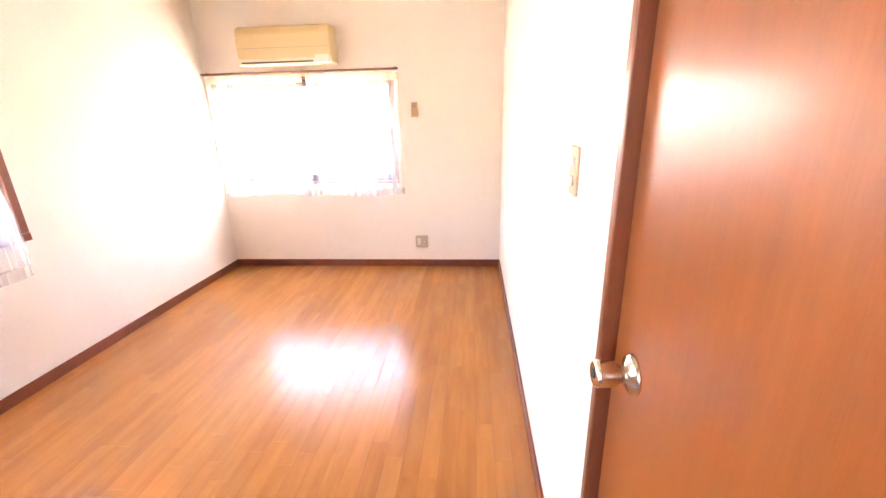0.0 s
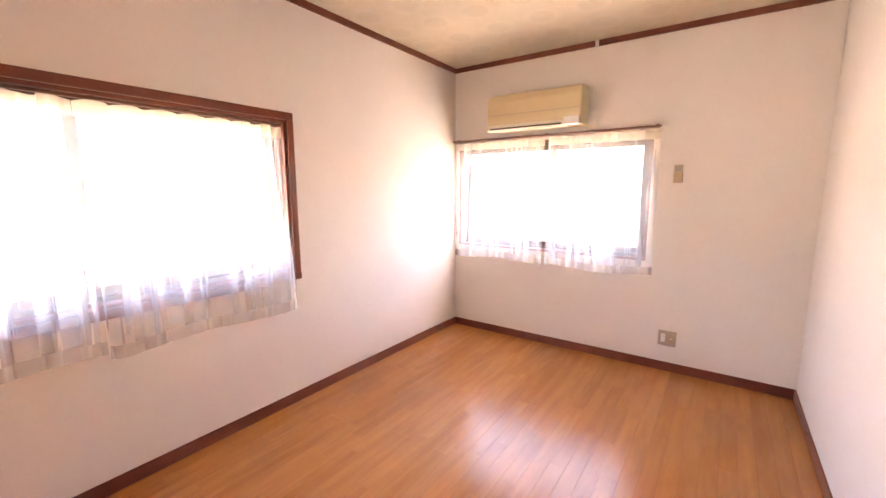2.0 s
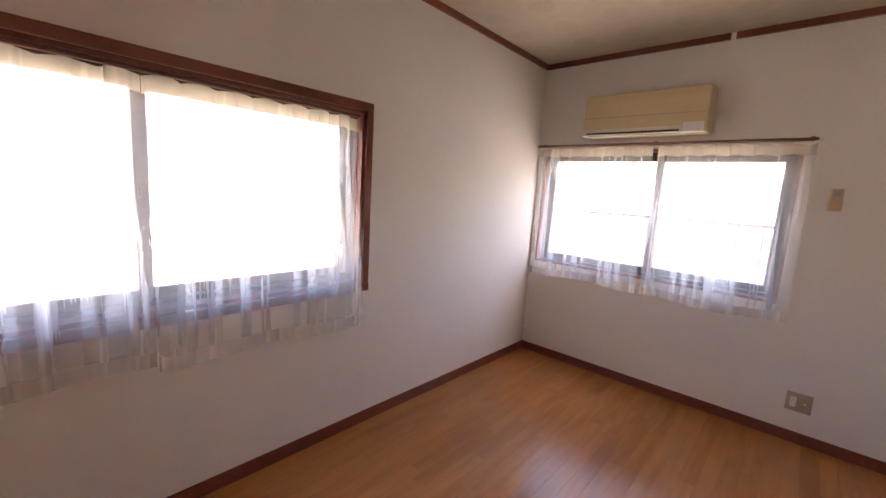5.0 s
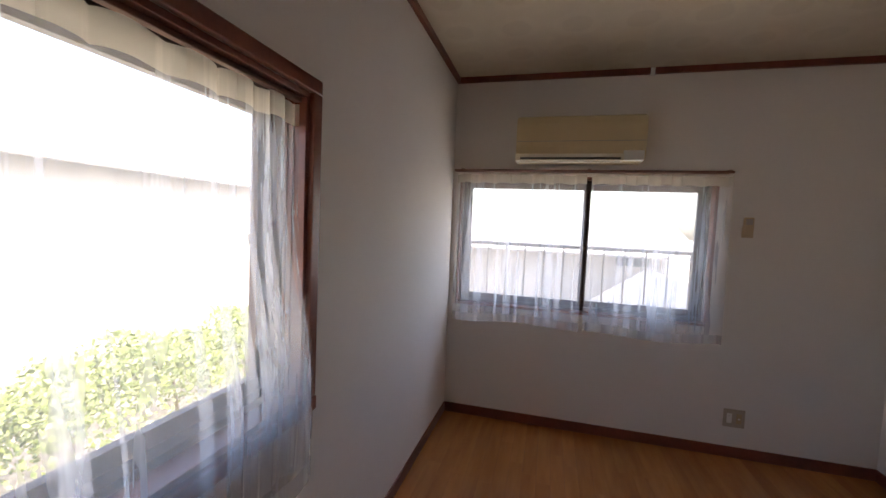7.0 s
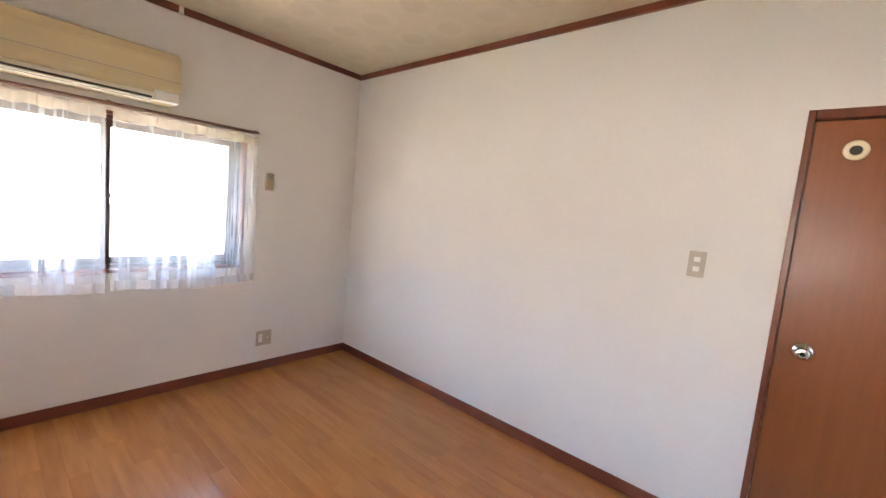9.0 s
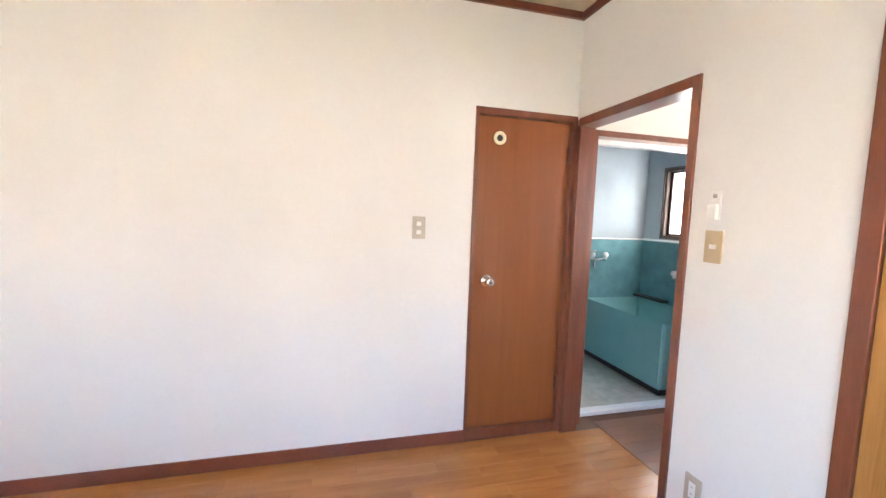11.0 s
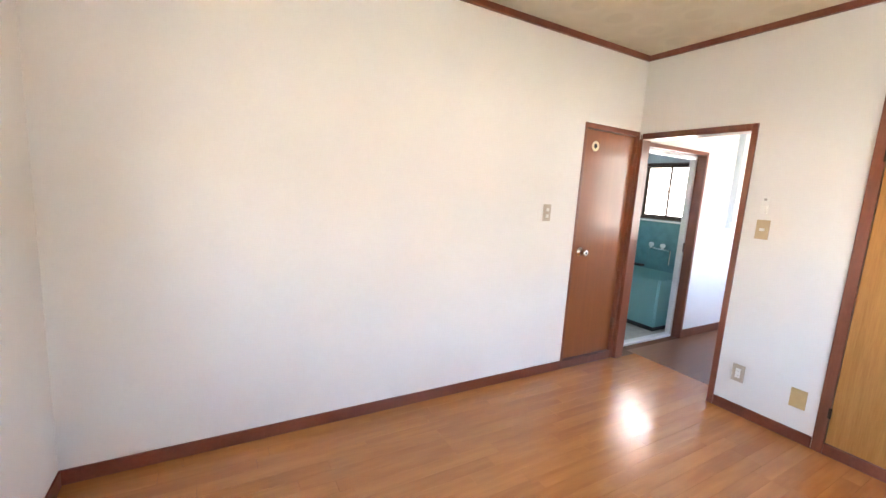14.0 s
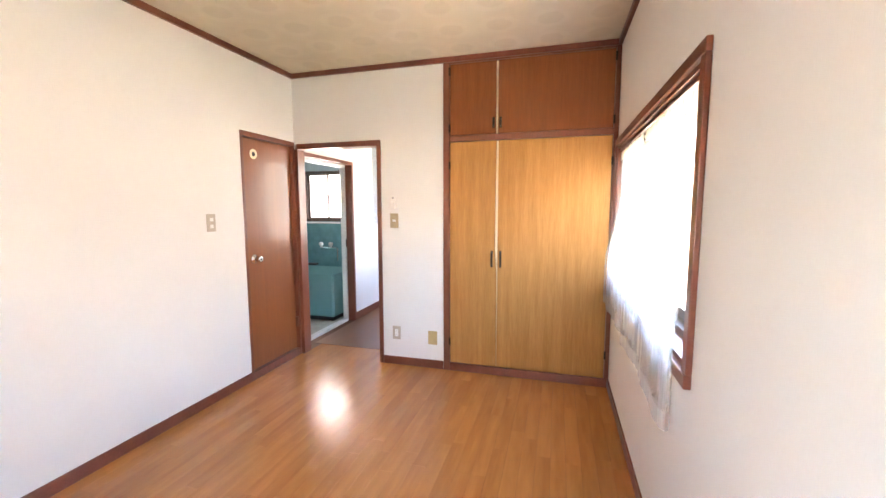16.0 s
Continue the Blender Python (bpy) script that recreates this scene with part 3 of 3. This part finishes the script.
def closet_door(x0, x1, z0, z1, mat, hx, hz0, hz1, edge_x, warp=False):
    outline = [(x0, z0), (x1, z0), (x1, z1), (x0, z1)]
    if warp:
        outline = [(x1, z0), (x1, z1), (x0, z1), (x0 + 0.007, 1.02), (x0 - 0.008, 0.80), (x0 - 0.014, z0)]
    bm = bmesh.new()
    faces = [[bm.verts.new((x, y, z)) for x, z in outline] for y in (-0.026, 0.003)]
    for k in range(len(outline)):
        j = (k + 1) % len(outline)
        bm.faces.new((faces[0][k], faces[0][j], faces[1][j], faces[1][k]))
    for ring in faces:
        bm.faces.new(ring)
    bmesh.ops.recalc_face_normals(bm, faces=bm.faces[:])
    bmesh.ops.bevel(bm, geom=bm.edges[:], offset=0.0015, segments=2, affect="EDGES", profile=0.5)
    d = part("closet_door", bm, mat, cl)
    part("edge_strip", boxes((edge_x - 0.005, edge_x + 0.005, -0.021, -0.010, z0 + 0.001, z1 - 0.001)), EDGE, d, "pale strip behind the door gap")
    bm = boxes((hx - 0.008, hx + 0.008, 0.003, 0.006, hz0 - 0.012, hz1 + 0.012), bevel=0.001)
    for z in (hz0, hz1 - 0.012):
        box(bm, hx - 0.005, hx + 0.005, 0.005, 0.028, z, z + 0.012, bevel=0.002)
    rod(bm, (hx, 0.026, hz0), (hx, 0.026, hz1), 0.006, 12)
    part("handle", bm, BLACKMETAL, d, "dark bronze pull handle")
    for z in (z0 + (z1 - z0) * 0.1, z1 - (z1 - z0) * 0.1):
        xh = x0 - 0.004 if hx > (x0 + x1) / 2 else x1 + 0.004
        part("hinge", boxes((xh - 0.007, xh + 0.007, 0.004, 0.0135, z - 0.03, z + 0.03), bevel=0.002), BLACKMETAL, d)
closet_door(0.034, 0.816, 0.066, 1.798, CLOSETWOOD, 0.793, 0.862, 0.966, 0.821)
closet_door(0.832, 1.187, 0.066, 1.798, CLOSETWOOD, 0.859, 0.862, 0.966, 0.831, warp=True)
closet_door(0.034, 0.822, 1.850, H - 0.053, UPPERWOOD, 0.804, 1.900, 1.955, 0.8265)
closet_door(0.838, 1.187, 1.850, H - 0.053, UPPERWOOD, 0.856, 1.900, 1.955, 0.8335)

# ---- hall beyond the passage ----
HX0, HY = 1.30, -3.0
BY0, BY1, BZ = -0.168, -1.065, 1.775               # bathroom doorway, north and south edges and head
solid("floor_hall", boxes((HX0 - T, HX1 + T, HY - T, -0.27, -0.12, -0.0035)), JOINT, "dark brown boarded hall floor", "floor")
solid("ceiling_hall", boxes((HX0 - T, HX1 + T, HY - T, -T, H, H + 0.1)), HALL_CEIL, "plain cream hall ceiling", "ceiling")
solid("wall_hall_east", boxes((HX1, HX1 + T, HY, BY1 - 0.03, 0, H), (HX1, HX1 + T, BY1 - 0.03, BY0 + 0.024, BZ + 0.035, H), (HX1 + 0.002, HX1 + T, BY0 + 0.024, -0.001, 0, H)),
      WALL, "white papered hall wall", "wall")
solid("wall_hall_south", boxes((HX0 - T, HX1 + T, HY - T, HY, 0, H)), WALL, "plain white end wall of the hall", "wall")
# opening in this unseen wall is added to let daylight into the hall
solid("wall_hall_west", boxes((HX0 - T, HX0, HY, -2.2, 0, H), (HX0 - T, HX0, -1.2, -T, 0, H), (HX0 - T, HX0, -2.2, -1.2, 0, 0.9), (HX0 - T, HX0, -2.2, -1.2, 1.9, H)),
      WALL, "plain white hall wall with an added unseen opening for daylight", "wall")
solid("baseboard", boxes((HX1 - SD, HX1, HY, BY1 - 0.03, 0, SK + 0.02), bevel=0.002), TRIM_V, "orange-brown hall skirting board", "baseboard")
plate("wall_switch", "pale light switch on the hall wall", "light switch", "y", HX1, -1, -1.185, 1.225, 0.07, 0.12, ACPALE, [(0, 0, 0.03, 0.06, WHITEPL, 0.003, "rocker")])
bf = thing("bathroom_doorway", (HX1, -0.65, 0), "bathroom doorway with brown lining and pale aluminium frame", "door frame", kind="structure")
part("lining", boxes((HX1 - 0.012, HX1 + T, BY1 - 0.03, BY1, 0, BZ + 0.035), bevel=0.003), TRIM_V, bf)
part("lining", boxes((HX1 - 0.012, HX1 + T, BY0, BY0 + 0.024, 0, BZ + 0.035), bevel=0.003), TRIM_V, bf)
part("lining", boxes((HX1 - 0.012, HX1 + T, BY1, BY0, BZ, BZ + 0.035), bevel=0.003), TRIM_V, bf)
AX0, AX1 = HX1 + 0.075, HX1 + 0.125
part("aluminium_frame", boxes((AX0, AX1, BY1, BY1 + 0.03, 0, BZ)), ALU, bf, "pale aluminium post")
part("aluminium_frame", boxes((AX0, AX1, BY0 - 0.03, BY0, 0, BZ)), ALU, bf, "pale aluminium post")
part("aluminium_frame", boxes((AX0, AX1, BY1 + 0.03, BY0 - 0.03, BZ - 0.03, BZ)), ALU, bf, "pale aluminium head")
part("sill", boxes((AX0 - 0.01, AX1 + 0.005, BY1 + 0.03, BY0 - 0.03, 0, 0.028), bevel=0.003), ALU, bf, "pale aluminium sill")
part("latch", boxes((AX0 - 0.004, AX0 + 0.01, BY1 + 0.006, BY1 + 0.022, 0.86, 0.95), bevel=0.002), BLACKMETAL, bf, "small dark latch")

# ---- bathroom ----
BX0, BX1, BYN, BYS, TZ = HX1 + T, 3.80, -0.15, -1.60, 1.10
WX0, WX1, WBZ0, WBZ1 = 2.92, 3.60, 1.125, 1.775
solid("floor_bathroom", boxes((BX0, BX1, BYS, BYN, -0.12, -0.004)), BATHFLOOR, "grey-beige bathroom floor", "floor")
solid("ceiling_bathroom", boxes((HX1 + T, BX1 + T, BYS - T, BYN + 0.05, 2.25, 2.35)), BATHPAINT, "blue-grey bathroom ceiling", "ceiling")
solid("wall_bath_east", boxes((BX1, BX1 + T, BYS - T, BYN + 0.05, TZ, 2.25)), BATHPAINT, "blue-grey painted upper bathroom wall", "wall")
solid("wall_bath_east_tiles", boxes((BX1 - 0.012, BX1 + T, BYS - T, BYN + 0.05, -0.1, TZ - 0.004)), TILE, "turquoise tiled lower bathroom wall", "wall")
solid("wall_bath_north", boxes((BX0, BX1 - 0.012, BYN, BYN + 0.05, TZ, 2.25)), BATHPAINT, "blue-grey painted upper bathroom wall", "wall")
solid("wall_bath_north_tiles", boxes((BX0, BX1 - 0.013, BYN - 0.012, BYN + 0.05, -0.1, TZ - 0.004)), TILE, "turquoise tiled lower bathroom wall", "wall")
solid("wall_bath_south", boxes((BX0 - T, WX0, BYS - T, BYS, TZ, 2.25), (WX1, BX1, BYS - T, BYS, TZ, 2.25), (WX0, WX1, BYS - T, BYS, TZ, WBZ0), (WX0, WX1, BYS - T, BYS, WBZ1, 2.25)),
      BATHPAINT, "blue-grey painted bathroom wall with a frosted window", "wall")
solid("wall_bath_south_tiles", boxes((BX0, BX1 - 0.013, BYS - T, BYS + 0.012, -0.1, TZ - 0.004)), TILE, "turquoise tiled lower bathroom wall", "wall")
solid("trim", boxes((BX0, BX1 - 0.013, BYS, BYS + 0.03, TZ, TZ + 0.016), bevel=0.003), LEDGE, "white ledge on top of the tiles", "trim")
solid("trim", boxes((BX1 - 0.02, BX1, BYS + 0.031, BYN, TZ, TZ + 0.012), bevel=0.003), LEDGE, "white ledge on top of the tiles", "trim")
slider("window_3", "frosted two-leaf bathroom window in a dark frame", "x", WX0, WX1, WBZ0, WBZ1, BYS, 1, 3.265, BRONZE, FROST, 0.0, sw=0.024, fwd=0.05)

tub = thing("bathtub", (3.3, -1.27, 0), "deep square turquoise enamelled bathtub", "bathtub")
tx0, tx1, ty0, ty1, tz = 2.83, 3.784, -1.583, -0.972, 0.555
bm = boxes((tx0, tx1, ty0, ty1, 0.045, tz))
bm.faces.ensure_lookup_table()
top = max(bm.faces, key=lambda f: f.calc_center_median().z)
bmesh.ops.inset_individual(bm, faces=[top], thickness=0.032)
inner = top
bmesh.ops.translate(bm, verts=list(inner.verts), vec=(0, 0, -0.42))
c = inner.calc_center_median()
bmesh.ops.scale(bm, verts=list(inner.verts), vec=(0.9, 0.88, 1), space=Matrix.Translation(-c))
bmesh.ops.bevel(bm, geom=bm.edges[:], offset=0.016, segments=3, affect="EDGES")
part("shell", bm, TUB, tub, smooth=False)
# near-black block paints the shade in the gap beneath the tub
part("under_tub_shade", boxes((tx0 + 0.03, tx1, ty0, ty1 - 0.03, -0.004, 0.05)), DARKSLOT, tub, "near-black block standing for the shaded gap under the tub")
part("bath_lid", boxes((3.41, 3.77, -1.578, -1.50, tz, tz + 0.022), bevel=0.006), DARKSLOT, tub, "dark rolled bath lid end")

def mixer_tap(at, axis, spout, drop=0.05):
    th = thing("mixer_tap", at, "old chrome two-handle wall mixer tap", "tap")
    a = Vector(at); n = Vector(axis); s = n.cross(Vector((0, 0, 1)))
    bm = bmesh.new()
    rod(bm, a + n * 0.05 - s * 0.07, a + n * 0.05 + s * 0.07, 0.013)
    part("body", bm, CHROME, th, smooth=True)
    for k in (-1, 1):
        part("union", rod(bmesh.new(), a + s * 0.06 * k, a + s * 0.06 * k + n * 0.05, 0.014), CHROME, th)
        part("handle", lathe(bmesh.new(), a + s * 0.07 * k + n * 0.05, (0, 0, 1), [(0.0, 0.012), (0.022, 0.012), (0.028, 0.025), (0.045, 0.028), (0.062, 0.024), (0.068, 0.014)], 16), LEDGE, th, "round white tap handle", smooth=True)
    part("spout", rod(rod(bmesh.new(), a + n * 0.05, a + n * 0.05 + Vector(spout), 0.010), a + n * 0.05 + Vector(spout), a + n * 0.05 + Vector(spout) + Vector((0, 0, -drop)), 0.010), CHROME, th)
    return th

mixer_tap((3.265, BYS + 0.012, 0.79), (0, 1, 0), (-0.175, 0.02, 0.0), 0.16)
mixer_tap((BX1 - 0.012, -1.06, 0.91), (-1, 0, 0), (-0.08, 0.10, -0.01))
th = thing("shower_hose", (BX1 - 0.03, -0.95, 0.97), "grey shower hose hung along the bathroom wall", "shower hose")
bm = bmesh.new()
pts = [(BX1 - 0.03, -1.05 + 0.05 * i, 0.99 - 0.022 * math.sin(i / 6 * math.pi) - 0.004 * i) for i in range(7)]
for a, b in zip(pts, pts[1:]):
    rod(bm, a, b, 0.008, 10)
part("hose", bm, GREYPL, th)
th = thing("soap_shelf", (BX1 - 0.013, -0.80, 0.70), "small white-framed dark wall shelf in the bathroom", "shelf")
part("frame", boxes((BX1 - 0.035, BX1 - 0.012, -0.85, -0.75, 0.62, 0.78), bevel=0.003), LEDGE, th)
part("recess", boxes((BX1 - 0.037, BX1 - 0.03, -0.835, -0.765, 0.635, 0.765)), DARKSLOT, th)

# ---- outside ----
GZ = -2.9
solid("ground", boxes((-400, 400, -400, 400, GZ - 0.2, GZ)), GROUND, "pale bare ground round the houses", "ground")

rl = thing("window_railing", (0.86, L + 0.42, 0.70), "pale steel window railing with upright bars", "railing")
part("top_rail", rod(bmesh.new(), (-0.10, L + 0.42, 1.235), (1.84, L + 0.42, 1.235), 0.016), STEEL, rl)
part("bottom_rail", rod(bmesh.new(), (-0.10, L + 0.42, 0.66), (1.84, L + 0.42, 0.66), 0.013), STEEL, rl)
for i in range(14):
    x = -0.08 + i * 0.146
    part("bar", rod(bmesh.new(), (x, L + 0.42, 0.66), (x, L + 0.42, 1.235), 0.007, 10), STEEL, rl)
for x in (-0.10, 1.84):
    part("bracket", boxes((x - 0.012, x + 0.012, L + T, L + 0.43, 0.65, 0.67)), STEEL, rl)
    part("bracket", boxes((x - 0.012, x + 0.012, L + T, L + 0.43, 1.22, 1.24)), STEEL, rl)

def house(label, x0, x1, y0, y1, eave, ridge, along, windows):
    """Gabled house; along: the axis of its ridge; windows: (side, u, z, width, height)."""
    th = thing("house", ((x0 + x1) / 2, (y0 + y1) / 2, GZ), label, "house")
    bm = bmesh.new()
    if along == "y":
        e = [(x0, eave), (x1, eave), ((x0 + x1) / 2, ridge - 0.12)]
        f = [[bm.verts.new((a, y, z)) for a, z in ((x0, GZ), (x1, GZ), e[1], e[2], e[0])] for y in (y0, y1)]
    else:
        e = [(y0, eave), (y1, eave), ((y0 + y1) / 2, ridge - 0.12)]
        f = [[bm.verts.new((x, a, z)) for a, z in ((y0, GZ), (y1, GZ), e[1], e[2], e[0])] for x in (x0, x1)]
    for k in range(5):
        bm.faces.new((f[0][k], f[0][(k + 1) % 5], f[1][(k + 1) % 5], f[1][k]))
    bm.faces.new(f[0]); bm.faces.new(f[1])
    bmesh.ops.recalc_face_normals(bm, faces=bm.faces[:])
    part("wall", bm, PLASTER, th)
    o = 0.6
    bm = bmesh.new()
    for side in (0, 1):
        if along == "y":
            mid = (x0 + x1) / 2
            edge = (x0 - o) if side == 0 else (x1 + o)
            half = (x1 - x0) / 2
            drop = (ridge - eave) * (half + o) / half
            q = [(mid, y0 - o, ridge), (edge, y0 - o, ridge - drop), (edge, y1 + o, ridge - drop), (mid, y1 + o, ridge)]
        else:
            mid = (y0 + y1) / 2
            edge = (y0 - o) if side == 0 else (y1 + o)
            half = (y1 - y0) / 2
            drop = (ridge - eave) * (half + o) / half
            q = [(x0 - o, mid, ridge), (x0 - o, edge, ridge - drop), (x1 + o, edge, ridge - drop), (x1 + o, mid, ridge)]
        lo = [bm.verts.new(p) for p in q]
        hi = [bm.verts.new((a, b, c + 0.12)) for a, b, c in q]
        bm.faces.new(lo); bm.faces.new(hi)
        for k in range(4):
            bm.faces.new((lo[k], lo[(k + 1) % 4], hi[(k + 1) % 4], hi[k]))
    bmesh.ops.recalc_face_normals(bm, faces=bm.faces[:])
    roof = part("roof", bm, ROOFTILE, th)
    ze = ridge - (ridge - eave) * (((x1 - x0) if along == "y" else (y1 - y0)) / 2 + o) / (((x1 - x0) if along == "y" else (y1 - y0)) / 2)
    if along == "y":
        part("gutter", rod(bmesh.new(), (x1 + o + 0.05, y0 - o, ze), (x1 + o + 0.05, y1 + o, ze), 0.06), GUTTER, roof)
    else:
        part("gutter", rod(bmesh.new(), (x0 - o, y0 - o - 0.05, ze), (x1 + o, y0 - o - 0.05, ze), 0.06), GUTTER, roof)
    for side, u, z, w, h in windows:
        if side == "e":
            wn_ = part("window", boxes((x1, x1 + 0.05, u - w / 2, u + w / 2, z, z + h)), GUTTER, th)
            part("pane", boxes((x1 + 0.05, x1 + 0.056, u - w / 2 + 0.06, u - 0.03, z + 0.06, z + h - 0.06), (x1 + 0.05, x1 + 0.056, u + 0.03, u + w / 2 - 0.06, z + 0.06, z + h - 0.06)), HOUSEGLASS, wn_)
        else:
            wn_ = part("window", boxes((u - w / 2, u + w / 2, y0 - 0.05, y0, z, z + h)), GUTTER, th)
            part("pane", boxes((u - w / 2 + 0.06, u - 0.03, y0 - 0.056, y0 - 0.05, z + 0.06, z + h - 0.06), (u + 0.03, u + w / 2 - 0.06, y0 - 0.056, y0 - 0.05, z + 0.06, z + h - 0.06)), HOUSEGLASS, wn_)
    return th

house("pale plastered neighbouring house with a grey tiled roof", -17.0, -8.5, -6.0, 22.0, 2.6, 4.9, "y", [("e", -2.0, 0.2, 1.7, 1.2)])
house("pale gabled house seen beyond the window railing", -12.0, 3.6, 12.0, 19.0, 1.0, 2.0, "x", [("n", 2.8, 0.45, 0.9, 0.72)])
house("low pale outbuilding with a grey gabled roof", 1.3, 4.7, 7.6, 10.6, -0.75, 0.42, "y", [])

def hedge(x0, x1, y0, y1, z1):
    th = thing("hedge", ((x0 + x1) / 2, (y0 + y1) / 2, GZ), "clipped green garden hedge beside the neighbour's wall", "hedge")
    rng = random.Random(11)
    for i in range(9):
        bm = bmesh.new()
        y = y0 + (y1 - y0) * (i + 0.5) / 9
        rod(bm, ((x0 + x1) / 2, y, GZ), ((x0 + x1) / 2 + rng.uniform(-.2, .2), y + rng.uniform(-.2, .2), z1 - 0.3), 0.04, 7, 0.012)
        part("stem", bm, TWIG, th)
    verts, faces = [], []
    for _ in range(34000):
        y = rng.uniform(y0, y1)
        top = z1 + 0.16 * math.sin(y * 2.3) + 0.1 * math.sin(y * 5.1 + 1)
        z = GZ + 0.2 + (top - GZ - 0.2) * rng.random() ** 0.45
        x = rng.uniform(x0, x1) + 0.12 * math.sin(z * 4 + y * 3)
        c = Vector((x, y, z))
        d = Vector((rng.gauss(0, 1), rng.gauss(0, 1), rng.gauss(0.4, 1))).normalized()
        e = d.orthogonal().normalized()
        s = rng.uniform(0.07, 0.14)
        k = len(verts)
        verts += [c, c + d * s * 0.5 + e * s * 0.3, c + d * s, c + d * s * 0.5 - e * s * 0.3]
        faces.append((k, k + 1, k + 2, k + 3))
    me = bpy.data.meshes.new("leaves")
    me.from_pydata([tuple(v) for v in verts], [], faces)
    me.materials.append(LEAF)
    ob = new("leaves", me)
    ob.parent = th
    ob.matrix_parent_inverse = Matrix.Translation(-th.location)
    tagged(ob, kind="stuff")

hedge(-7.2, -5.9, -3.5, 14.0, -1.1)

# ---- floor boards ----
def board_mesh(w, length):
    bm = boxes((0, w - 0.0008, 0, length - 0.0008, -0.006, 0))
    return bm

def lay(parent, x0, x1, ya, yb, w, mat, seed, skip=None):
    rng = random.Random(seed)
    cache = {}
    n = round((x1 - x0) / w)
    w = (x1 - x0) / n
    for i in range(n):
        y = ya
        first = True
        while y < yb - 0.001:
            length = rng.choice((0.45, 0.6, 0.6, 0.75, 0.9))
            if first:
                length *= rng.choice((0.35, 0.6, 0.85, 1.0))
                first = False
            if yb - (y + length) < 0.16:
                length = yb - y
            key = round(length, 3)
            if key not in cache:
                cache[key] = mesh_of("board", board_mesh(w, key), mat)
            ob = new("board", cache[key])
            ob.parent = parent
            ob.location = (x0 + i * w, y, 0.0)
            y += length

lay(floor, SD, W - SD, 0.012, L - SD, 0.0757, BOARD, 4)
lay(floor, DX0, DX1, -0.268, 0.012, 0.0757, BOARD, 6)
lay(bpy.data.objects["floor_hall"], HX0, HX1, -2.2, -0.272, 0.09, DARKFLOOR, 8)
